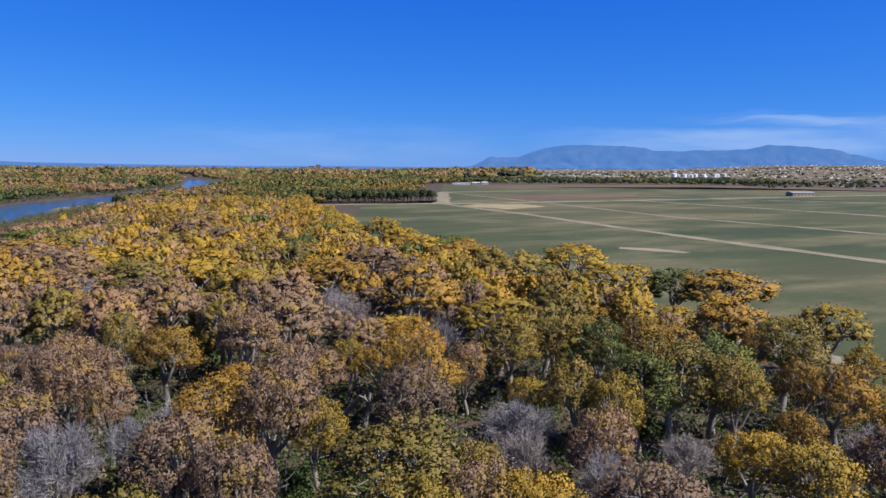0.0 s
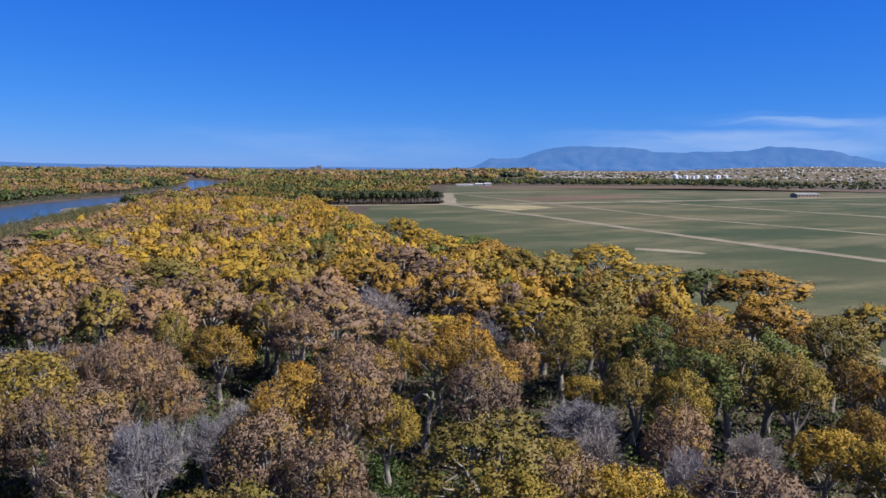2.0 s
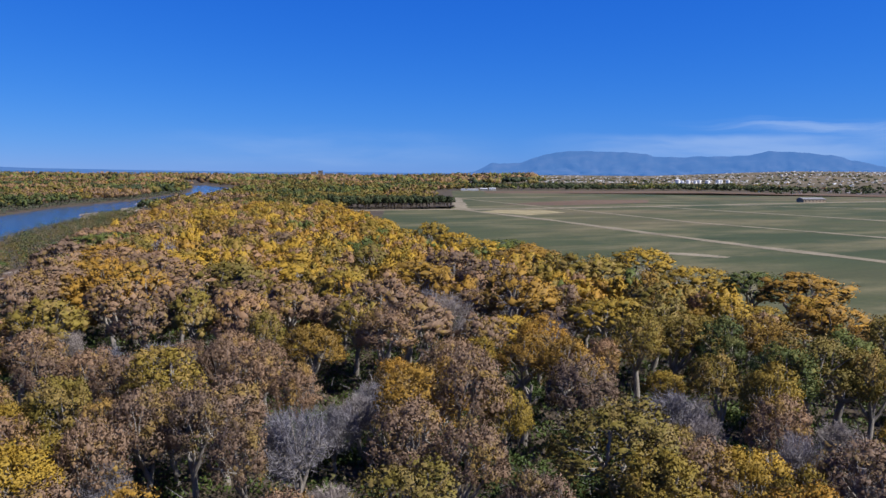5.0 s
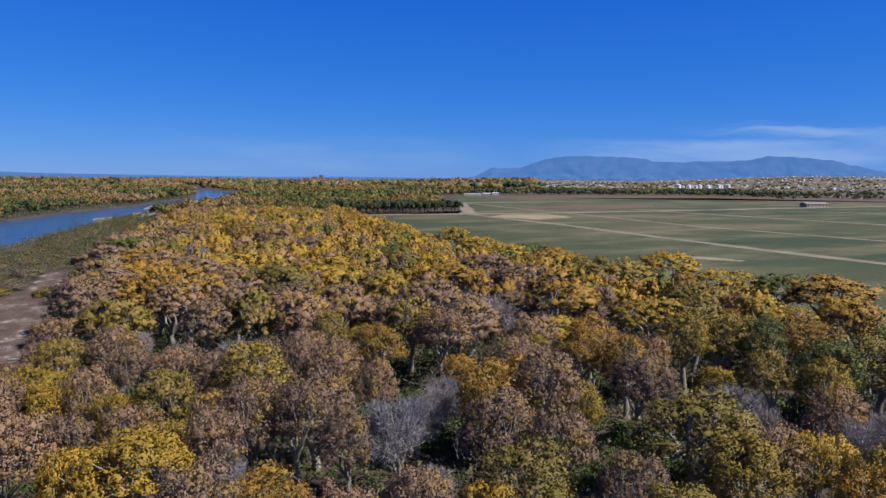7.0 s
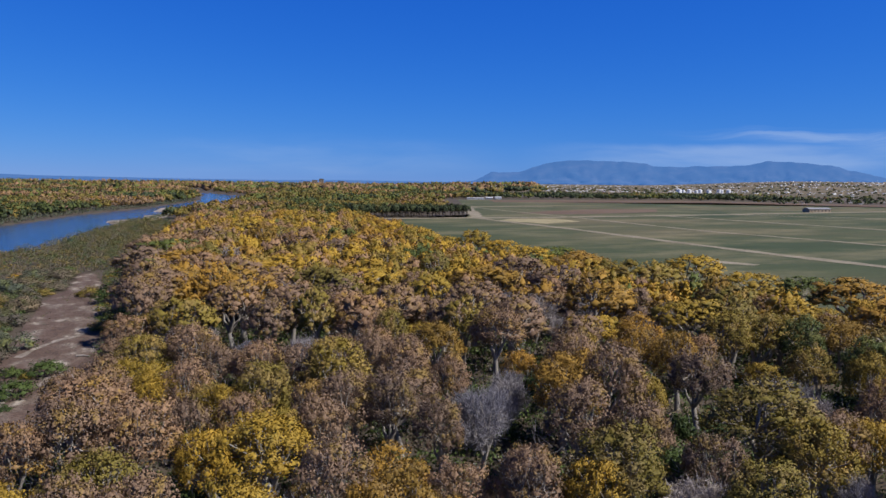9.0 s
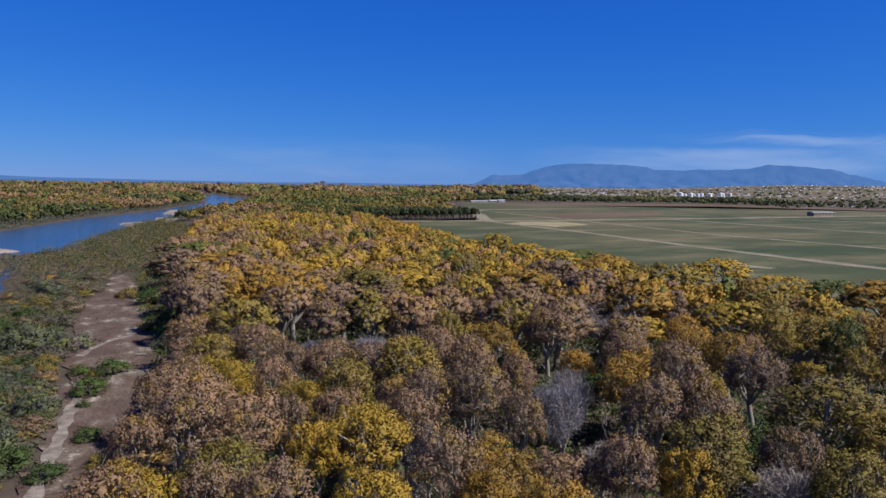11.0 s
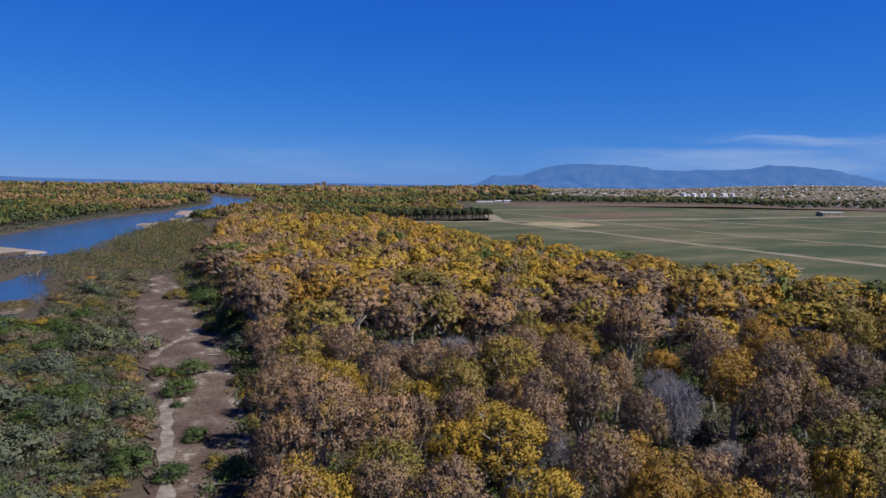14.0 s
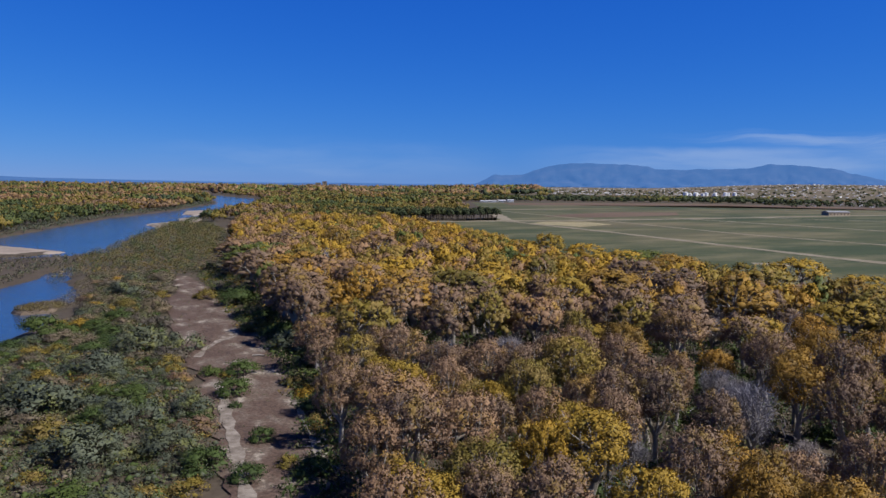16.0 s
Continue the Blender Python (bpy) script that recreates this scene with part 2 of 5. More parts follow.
def clearing_material():
    m, nt, b = material("litter_and_sand", 0.95)
    a, fine = noise_tex(nt, 0.2, 8.0, (1, 0.6, 1), 0.35, 0.68), noise_tex(nt, 2.2, 4.0)
    col = ramp(nt, a, [(0.30, (0.060, 0.042, 0.034)), (0.48, (0.092, 0.062, 0.049)), (0.57, (0.125, 0.098, 0.080)), (0.65, (0.29, 0.255, 0.215))])
    grain = ramp(nt, fine, [(0.25, (0.5, 0.5, 0.5)), (0.75, (1.45, 1.4, 1.35))])
    nt.links.new(mixed(nt, 1.0, col, grain, "MULTIPLY"), b.inputs["Base Color"])
    bumped(nt, b, fine, 0.5, 0.2)
    return m


def water_material():
    m, nt, b = material("river_water", 0.08)
    b.inputs["Specular IOR Level"].default_value = 0.5
    b.inputs["IOR"].default_value = 1.333
    f = noise_tex(nt, 0.03, 4.0, (1, 0.4, 1), 0.3)
    nt.links.new(ramp(nt, f, [(0.3, (0.018, 0.045, 0.10)), (0.7, (0.035, 0.065, 0.12))]), b.inputs["Base Color"])
    bumped(nt, b, noise_tex(nt, 0.9, 3.0, (1, 0.5, 1)), 0.55, 0.4)
    return m


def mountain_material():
    m, nt, b = material("haze_glow_rock", 1.0)
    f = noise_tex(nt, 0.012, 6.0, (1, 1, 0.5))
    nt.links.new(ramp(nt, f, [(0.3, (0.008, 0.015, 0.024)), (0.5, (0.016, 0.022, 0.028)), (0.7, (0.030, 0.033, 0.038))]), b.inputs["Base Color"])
    # blue haze of the air between, put in as a glow of the rock
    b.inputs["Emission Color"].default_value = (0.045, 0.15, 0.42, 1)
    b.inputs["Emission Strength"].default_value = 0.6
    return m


GROUND, FIELD, CLEARING, WATER, ROCK = ground_material(), field_material(), clearing_material(), water_material(), mountain_material()
FALLOW = plain("ploughed_earth", (0.0864, 0.054, 0.036), (0.137, 0.0936, 0.0612), 0.02, bump=0.1, stretch=(0.2, 1, 1), turn=0.47)
WHITE_WALL = plain("white_paint", (0.504, 0.504, 0.49), (0.59, 0.59, 0.576), 0.5, 0.6, 0)
TANK_WHITE = plain("white_tank_paint", (0.70, 0.70, 0.69), (0.80, 0.80, 0.79), 0.1, 0.5, 0)
TAN_WALL = plain("tan_stucco", (0.259, 0.202, 0.144), (0.346, 0.274, 0.202), 0.5, 0.9, 0)
GREY_ROOF = plain("grey_roof", (0.158, 0.158, 0.166), (0.245, 0.245, 0.252), 0.4, 0.7, 0)
WHITE_ROOF = plain("white_metal_roof", (0.475, 0.482, 0.49), (0.576, 0.576, 0.576), 0.3, 0.45, 0)
RED_ROOF = plain("brown_roof", (0.0936, 0.0576, 0.0432), (0.144, 0.0936, 0.072), 0.4, 0.8, 0)
GLASS = plain("dark_window_glass", (0.0144, 0.018, 0.0216), (0.036, 0.0432, 0.0504), 0.5, 0.15, 0)


# ---- mesh helpers ----
def mesh_from(name, verts, faces, mat):
    """verts: N x 3, faces: M x k of one size."""
    verts, faces = np.asarray(verts, np.float32), np.asarray(faces, np.int32)
    me = bpy.data.meshes.new(name)
    n, k = faces.shape
    me.vertices.add(len(verts)); me.loops.add(n * k); me.polygons.add(n)
    me.vertices.foreach_set("co", verts.ravel())
    me.loops.foreach_set("vertex_index", faces.ravel())
    me.polygons.foreach_set("loop_start", np.arange(0, n * k, k, dtype=np.int32))
    me.update(calc_edges=True)
    me.materials.append(mat)
    return me


def part(name, me, parent=None, label=""):
    ob = new(name, me)
    if parent:
        ob.parent = parent
    return tagged(ob, label)


def box_mesh(name, size, mat, z0=0.0, at=(0, 0), bevel=0.0):
    bm = bmesh.new()
    bmesh.ops.create_cube(bm, size=1)
    for v in bm.verts:
        v.co = (v.co.x * size[0] + at[0], v.co.y * size[1] + at[1], (v.co.z + 0.5) * size[2] + z0)
    if bevel:
        bmesh.ops.bevel(bm, geom=bm.edges[:], offset=bevel, segments=1, affect="EDGES")
    me = bpy.data.meshes.new(name)
    bm.to_mesh(me); bm.free()
    me.materials.append(mat)
    return me


def ball():
    """A rough eight-sided solid."""
    v = np.array([(1, 0, 0), (0, 1, 0), (-1, 0, 0), (0, -1, 0), (0, 0, 1), (0, 0, -1)], float) * 1.2
    f = np.array([(0, 1, 4), (1, 2, 4), (2, 3, 4), (3, 0, 4), (1, 0, 5), (2, 1, 5), (3, 2, 5), (0, 3, 5)])
    return v, f


ICO, ICO_F = ball()


def leaf_clumps(rng, centres, radii, counts, size, flat=0.85, up=0.3, spread=0.6, core_size=0.6, hubs=None, rough=0.15):
    """Leaf clumps over round puffs: irregular three-cornered clumps, most of them on the puff's skin, facing out with scatter."""
    idx = np.repeat(np.arange(len(centres)), counts)
    n = len(idx)
    way = rng.normal(size=(n, 3)); way[:, 2] += up
    way /= np.linalg.norm(way, axis=1)[:, None]
    far = radii[idx] * np.where(rng.uniform(size=n) < 0.92, rng.uniform(0.76, 1.06, n), rng.uniform(0.9, 1.28, n))
    # small lumps on the puff
    far *= 1 + 0.13 * np.sin(way[:, 0] * 6 + idx) * np.sin(way[:, 1] * 7 + idx * 1.7) + 0.1 * np.sin(way[:, 2] * 9 + idx * 0.6)
    shape = rng.uniform(0.72, 1.34, (len(centres), 3)) * np.array([1, 1, flat])
    pos = centres[idx] + way * far[:, None] * shape[idx]
    nrm = way + rng.normal(size=(n, 3)) * spread
    nrm /= np.linalg.norm(nrm, axis=1)[:, None]
    u = np.cross(nrm, rng.normal(size=(n, 3))); u /= np.linalg.norm(u, axis=1)[:, None]
    v = np.cross(nrm, u)
    s = size * rng.uniform(0.6, 1.4, n)[:, None]
    k = rng.uniform(0.65, 1.3, (3, n, 1))
    c = [pos + u * s * k[0], pos + (v * 0.86 - u * 0.5) * s * k[1], pos - (v * 0.86 + u * 0.5) * s * k[2]]
    verts = np.stack(c, 1).reshape(-1, 3)
    # a rough solid core in each puff, so that no light shines through its middle
    k3 = len(centres)
    turn = rng.uniform(0, 6.28, k3)
    cs, sn = np.cos(turn)[:, None], np.sin(turn)[:, None]
    ico = ICO[None] * rng.uniform(0.65, 1.15, (k3, len(ICO), 1)) * core_size
    ico = np.stack([ico[..., 0] * cs - ico[..., 1] * sn, ico[..., 0] * sn + ico[..., 1] * cs, ico[..., 2]], -1)
    core = (centres[:, None] + ico * radii[:, None, None] * shape[:, None]).reshape(-1, 3)
    core_f = (ICO_F[None] + np.arange(k3)[:, None, None] * len(ICO) + 3 * n).reshape(-1, 3)
    core_n = (ico / (np.linalg.norm(ico, axis=2)[..., None] + 1e-9)).reshape(-1, 3)
    if hubs is None:
        soft = way * 0.8 + nrm * 0.4
    else:
        dome, dome_c = pos - hubs[idx], core - np.repeat(hubs, len(ICO), axis=0)
        soft = way * 0.5 + nrm * rough + 0.55 * dome / np.linalg.norm(dome, axis=1)[:, None]
        core_n = 0.45 * core_n + 0.6 * dome_c / np.linalg.norm(dome_c, axis=1)[:, None]
        core_n /= np.linalg.norm(core_n, axis=1)[:, None]
    soft /= np.linalg.norm(soft, axis=1)[:, None]
    if not core_size:
        return verts, np.arange(3 * n).reshape(n, 3), np.repeat(soft / np.linalg.norm(soft, axis=1)[:, None], 3, axis=0)
    return np.concatenate([verts, core]), np.concatenate([np.arange(3 * n).reshape(n, 3), core_f]), np.concatenate([np.repeat(soft, 3, axis=0), core_n])


def leaf_mesh(name, mat, *args, **kw):
    """Leaf clumps that take the light as the whole billow does."""
    v, f, nrm = leaf_clumps(*args, **kw)
    me = mesh_from(name, v, f, mat)
    me.polygons.foreach_set("use_smooth", np.ones(len(f), bool))
    me.normals_split_custom_set_from_vertices(nrm)
    return me


def tube(points, radii, sides=5):
    """A tapered limb through points."""
    pts = np.asarray(points, float)
    ring = np.arange(sides) * 2 * math.pi / sides
    verts, faces = [], []
    d = np.gradient(pts, axis=0)
    for i, p in enumerate(pts):
        w = d[i] / (np.linalg.norm(d[i]) + 1e-9)
        a = np.cross(w, (0.3, 0.9, 0.1)); a /= np.linalg.norm(a) + 1e-9
        b = np.cross(w, a)
        verts += [p + radii[i] * (math.cos(t) * a + math.sin(t) * b) for t in ring]
    for i in range(len(pts) - 1):
        for j in range(sides):
            j2 = (j + 1) % sides
            faces.append((i * sides + j, i * sides + j2, (i + 1) * sides + j2, (i + 1) * sides + j))
    return np.array(verts), np.array(faces)


def joined(chunks):
    verts, faces, off = [], [], 0
    for v, f in chunks:
        verts.append(v); faces.append(f + off); off += len(v)
    return np.concatenate(verts), np.concatenate(faces)


# ---- the lie of the land ----
RIVER = [(-900, 2600), (-575, 1800), (-437, 1536), (-342, 1052), (-316, 886), (-296, 718), (-272, 611), (-251, 508), (-242, 463),
         (-220, 375), (-205, 310), (-182, 234), (-162, 206), (-148.5, 164), (-145, 137), (-150, 104), (-190, 40), (-380, 40),
         (-420, 250), (-306, 385), (-315, 429), (-334, 527), (-362, 674), (-372, 845), (-424, 1190), (-640, 1860), (-980, 2600)]
SHRUB_BAR = [(-208, 331), (-202, 278), (-188, 205), (-205, 147), (-275, 168), (-263, 273), (-241, 298)]
SAND_BAR = [(-235, 338), (-240, 315), (-283, 298), (-360, 323), (-337, 390), (-290, 371)]
SPIT = [(-288, 570), (-268, 536), (-250, 526), (-262, 625), (-284, 715), (-299, 670), (-277, 612)]
FAR_BAR = [(-330, 900), (-355, 850), (-330, 770), (-306, 735), (-314, 860)]
ISLET = [(-164.5, 176), (-160, 172), (-154, 176), (-153, 183), (-157.6, 187), (-163.6, 183)]


def signed(poly, x, y):
    """Distance to a polygon's edge: positive inside."""
    inside = np.zeros(x.shape, bool)
    dist = np.full(x.shape, 1e9)
    for (ax, ay), (bx, by) in zip(poly, poly[1:] + poly[:1]):
        t = np.clip(((x - ax) * (bx - ax) + (y - ay) * (by - ay)) / ((bx - ax) ** 2 + (by - ay) ** 2), 0, 1)
        dist = np.minimum(dist, np.hypot(x - ax - t * (bx - ax), y - ay - t * (by - ay)))
        if ay != by:
            inside ^= ((ay > y) != (by > y)) & (x < (bx - ax) * (y - ay) / (by - ay) + ax)
    return np.where(inside, dist, -dist)


def step(a, b, v):
    t = np.clip((v - a) / (b - a), 0, 1)
    return t * t * (3 - 2 * t)


def wavy(x, y, s):
    return (np.sin(x / s + 1.3 * np.sin(y / s * 0.7)) + np.sin(y / s * 1.1 + 1.7 * np.sin(x / s * 0.6 + 1))) * 0.5


def land(x, y):
    """Height of the ground: flat valley with a river bed, rising to mesas far off."""
    x, y = np.asarray(x, float), np.asarray(y, float)
    r = np.hypot(x, y)
    az = np.degrees(np.arctan2(x, y))
    z = (9 * step(1700, 2800, r) + 22 * step(2800, 4700, r)) * (0.4 + 0.6 * step(-6, 6, az))
    z += step(-6, -20, az) * 3 * step(3300, 4700, r) * (1 + 0.15 * wavy(x, y, 300))
    z += step(14, 26, az) * 26 * step(2300, 3700, r) * (1 + 0.3 * wavy(x, y, 210))
    z += 0.25 * wavy(x, y, 23) * step(60, 200, -x + 0 * y)
    wet = signed(RIVER, x + 1.5 * wavy(x, y, 14), y + 1.5 * wavy(y, x, 11))
    for bar in (SHRUB_BAR, SAND_BAR, SPIT, FAR_BAR, ISLET):
        wet = np.minimum(wet, -signed(bar, x + 1.2 * wavy(x, y, 9), y + 1.2 * wavy(y, x, 8)))
    return z - 2.2 * step(-2.5, 4.0, wet)


def stretch_out(first, last, stepsize, end, growth):
    v, s = [last], stepsize
    while v[-1] < end:
        s *= growth
        v.append(min(v[-1] + s, end))
    return v[1:]


xs = np.array([-v for v in stretch_out(0, 480, 5, 4900, 1.13)][::-1] + list(np.arange(-480, 161, 5.0)) + stretch_out(0, 160, 5, 4900, 1.13))
ys = np.array([-v for v in stretch_out(0, 100, 10, 1500, 1.4)][::-1] + list(np.arange(-100, 40, 10.0)) + list(np.arange(40, 701, 5.0)) + stretch_out(0, 700, 5, 4900, 1.06))
gx, gy = np.meshgrid(xs, ys)
gv = np.stack([gx, gy, land(gx, gy)], -1).reshape(-1, 3)
ii = np.arange(len(ys) - 1)[:, None] * len(xs) + np.arange(len(xs) - 1)[None]
gf = np.stack([ii, ii + 1, ii + 1 + len(xs), ii + len(xs)], -1).reshape(-1, 4)
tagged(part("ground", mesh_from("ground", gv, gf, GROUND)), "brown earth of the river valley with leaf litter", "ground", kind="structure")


def sheet(name, poly, z, mat, label, category, cell=None):
    """A flat lying patch with a filled outline."""
    bm = bmesh.new()
    vs = [bm.verts.new((x, y, z)) for x, y in poly]
    f = bm.faces.new(vs)
    if f.calc_area() and f.normal.z < 0:
        f.normal_flip()
    bmesh.ops.triangulate(bm, faces=bm.faces[:])
    me = bpy.data.meshes.new(name)
    bm.to_mesh(me); bm.free()
    me.materials.append(mat)
    return tagged(part(name, me), label, category, kind="structure")


sheet("water", [(-1300, 2700), (-1300, 20), (-140, 20), (-140, 330), (-200, 1100), (-300, 2700)], -0.9, WATER, "calm blue river water between sandy banks", "river")


def bar(name, poly, z, mat, label):
    """A low bank that slopes into the water."""
    cx, cy = np.mean([p[0] for p in poly]), np.mean([p[1] for p in poly])
    fine = []
    for (ax, ay), (bx, by) in zip(poly, poly[1:] + poly[:1]):
        k = max(2, int(math.hypot(bx - ax, by - ay) / 5))
        fine += [(ax + (bx - ax) * i / k, ay + (by - ay) * i / k) for i in range(k)]
    verts, n = [], len(fine)
    for s, h in ((1.03, -1.15), (0.97, z * 0.2 - 0.45), (0.85, z), (0.4, z + 0.1)):
        for i, (x, y) in enumerate(fine):
            w = 1 + 0.025 * math.sin(i * 1.9) + 0.02 * math.sin(i * 0.73 + 1)
            verts.append((cx + (x - cx) * s * w, cy + (y - cy) * s * w, h))
    faces = [(k * n + i, k * n + (i + 1) % n, (k + 1) * n + (i + 1) % n, (k + 1) * n + i) for k in range(3) for i in range(n)]
    bm = bmesh.new()
    vs = [bm.verts.new(v) for v in verts]
    for f in faces:
        bm.faces.new([vs[i] for i in f])
    bm.faces.new(vs[3 * n:])
    bmesh.ops.recalc_face_normals(bm, faces=bm.faces[:])
    bmesh.ops.triangulate(bm, faces=[f for f in bm.faces if len(f.verts) > 4])
    me = bpy.data.meshes.new(name)
    bm.to_mesh(me); bm.free()
    me.materials.append(mat)
    return tagged(part(name, me), label, "sandbar", kind="structure")


bar("sandbar", SAND_BAR, 0.15, SAND, "pale bare sandbar in the river bend")
bar("sandbar", SPIT, 0.12, SAND, "pinkish sand spit at the wooded bank")
bar("sandbar", FAR_BAR, 0.12, SAND, "pale sand strip beside the river")
bar("sandbar", ISLET, 0.02, MUD, "small muddy islet with brush in the channel")

FIELD_EDGE = [(-62, 660), (-45, 420), (-22, 310), (0, 225), (22, 195), (45, 165), (66, 138), (90, 110), (150, 60)]
sheet("field", FIELD_EDGE + [(900, 60), (1300, 900), (700, 1420), (480, 1600), (150, 1520), (0, 1440), (2, 760), (-4, 690), (-62, 640)][:-1], 0.06, FIELD,
      "wide green and straw-coloured hay field", "field")
sheet("fallow_strip", [(60, 1270), (170, 1300), (480, 1380), (760, 1180), (1150, 1000), (1250, 1080), (700, 1400), (480, 1575), (180, 1490), (60, 1430)], 0.12, FALLOW,
      "dark reddish ploughed strip at the field's far side", "field")
sheet("fallow_plot", [(52, 800), (110, 790), (230, 880), (260, 985), (170, 960), (100, 880)], 0.12, FALLOW, "reddish-brown bare plot in the field", "field")


def road(name, pts, width, z, mat, label):
    """A track laid along points, with uneven edges."""
    fine = []
    for (ax, ay), (bx, by) in zip(pts, pts[1:]):
        k = max(2, int(math.hypot(bx - ax, by - ay) / (12 if width > 4 else 1.6)))
        fine += [(ax + (bx - ax) * i / k, ay + (by - ay) * i / k) for i in range(k)]
    fine.append(pts[-1])
    p = np.array(fine, float)
    d = np.gradient(p, axis=0); d /= np.linalg.norm(d, axis=1)[:, None]
    side = np.stack([d[:, 1], -d[:, 0]], -1)
    i = np.arange(len(p))
    w = width * (0.5 + (0.10 if width > 4 else 0.14) * np.sin(i * 1.7) + 0.08 * np.sin(i * 0.61 + 2))[:, None]
    z1 = np.full((len(p), 1), z)
    v = np.concatenate([np.c_[p - side * w, z1], np.c_[p + side * w * 0.95, z1]])
    n = len(p)
    f = [(k, k + n, k + n + 1, k + 1) for k in range(n - 1)]
    return tagged(part(name, mesh_from(name, v, f, mat)), label, "road", kind="structure")


road("farm_road", [(-110, 640), (-40, 668), (5, 686), (60, 702), (200, 778), (425, 905), (900, 1180)], 17.0, 0.16, DIRT_ROAD, "pale dirt farm road between hay fields")
road("farm_track", [(5, 686), (30, 620), (69, 530), (109, 415), (137, 342), (156, 300), (185, 230), (210, 160)], 8.5, 0.17, DIRT_ROAD, "sandy two-wheel track through the hay field")
road("farm_track", [(8, 686), (6, 860), (4, 1012), (60, 1030), (130, 1052)], 14.0, 0.17, DIRT_ROAD, "pale track at the edge of the field")
road("farm_track", [(4, 1012), (50, 870), (95, 735), (117, 671), (165, 516), (212, 432), (260, 330)], 6.0, 0.18, DIRT_ROAD, "faint pale track across the hay field")
road("farm_track", [(205, 782), (250, 690), (292, 607), (340, 500), (380, 420)], 9.0, 0.17, DIRT_ROAD, "pale track across the hay field")
road("farm_track", [(300, 834), (420, 770), (560, 690), (700, 610)], 9.0, 0.17, DIRT_ROAD, "pale track across the hay field")
road("levee_road", [(-150, 520), (-165, 640), (-190, 760), (-215, 900)], 6.0, 0.25, DIRT_ROAD, "pale dirt levee road through the woods")
road("field_margin", [(-30, 345), (-4, 250), (14, 214), (40, 184), (66, 152), (92, 122), (140, 80)], 5.0, 0.15, DIRT_ROAD, "pale dirt margin between woods and field")
sheet("bare_patch", [(84, 318), (98, 312), (108, 300), (104, 296), (92, 304), (82, 310)], 0.13, DIRT_ROAD, "pale bare patch in the hay field", "ground")
sheet("bare_patch", [(20, 640), (60, 600), (95, 640), (80, 690), (40, 680)], 0.10, plain("straw_stubble", (0.15, 0.135, 0.06), (0.34, 0.28, 0.17), 0.06, bump=0.1), "straw-coloured worn stubble in the field", "ground")

# the open strip between the woods and the river thicket
strip = [(-146, 244, 2.5), (-133, 219, 4), (-121.5, 188, 7), (-108.5, 155, 7.5), (-97, 136, 8.6), (-90, 118, 7.8), (-84.5, 104, 6.6), (-80, 92, 6.0), (-75.3, 78, 5.6), (-72.2, 66, 5.2), (-68, 42, 5)]
cv, cf = [], []
rs = np.random.default_rng(4)
for i in range(len(strip) * 6 - 5):
    k, t = min(i // 6, len(strip) - 2), i / 6 - min(i // 6, len(strip) - 2)
    (ax, ay, aw), (bx, by, bw) = strip[k], strip[k + 1]
    x, y, w = ax + (bx - ax) * t, ay + (by - ay) * t, aw + (bw - aw) * t
    for j in range(9):
        s = j / 4 - 1
        edge = rs.uniform(-1.6, 1.6) * (j in (0, 8))
        cv.append((x + s * w + edge, y + s * w * 0.3, 0.35 if 0 < j < 8 else 0.22))
    if i:
        cf += [((i - 1) * 9 + j, (i - 1) * 9 + j + 1, i * 9 + j + 1, i * 9 + j) for j in range(8)]
tagged(part("clearing", mesh_from("clearing", cv, cf, CLEARING)), "open strip of dry brown litter and pale sand", "ground", kind="structure")


PALE_SAND = plain("pale_path_sand", (0.10, 0.078, 0.062), (0.30, 0.26, 0.22), 0.7, bump=0.3)
road("sand_path", [(-91.0, 108.1), (-86.7, 98.0), (-83.8, 89.0), (-80.7, 81.5), (-78.5, 75.0), (-76.1, 68.6), (-74.2, 63.8), (-72.2, 58.4)], 1.7, 0.39, PALE_SAND, "trodden pale sand path along the clearing")
road("sand_path", [(-76.2, 98.4), (-73.6, 90.6), (-71.2, 83.8), (-69.3, 77.9), (-68.0, 71.9)], 1.0, 0.39, PALE_SAND, "pale sand showing at the clearing's edge")
road("sand_path", [(-99.8, 124.9), (-100.6, 132.4), (-100.2, 139.7), (-98.2, 144.4)], 1.3, 0.39, PALE_SAND, "pale sand where the clearing widens")


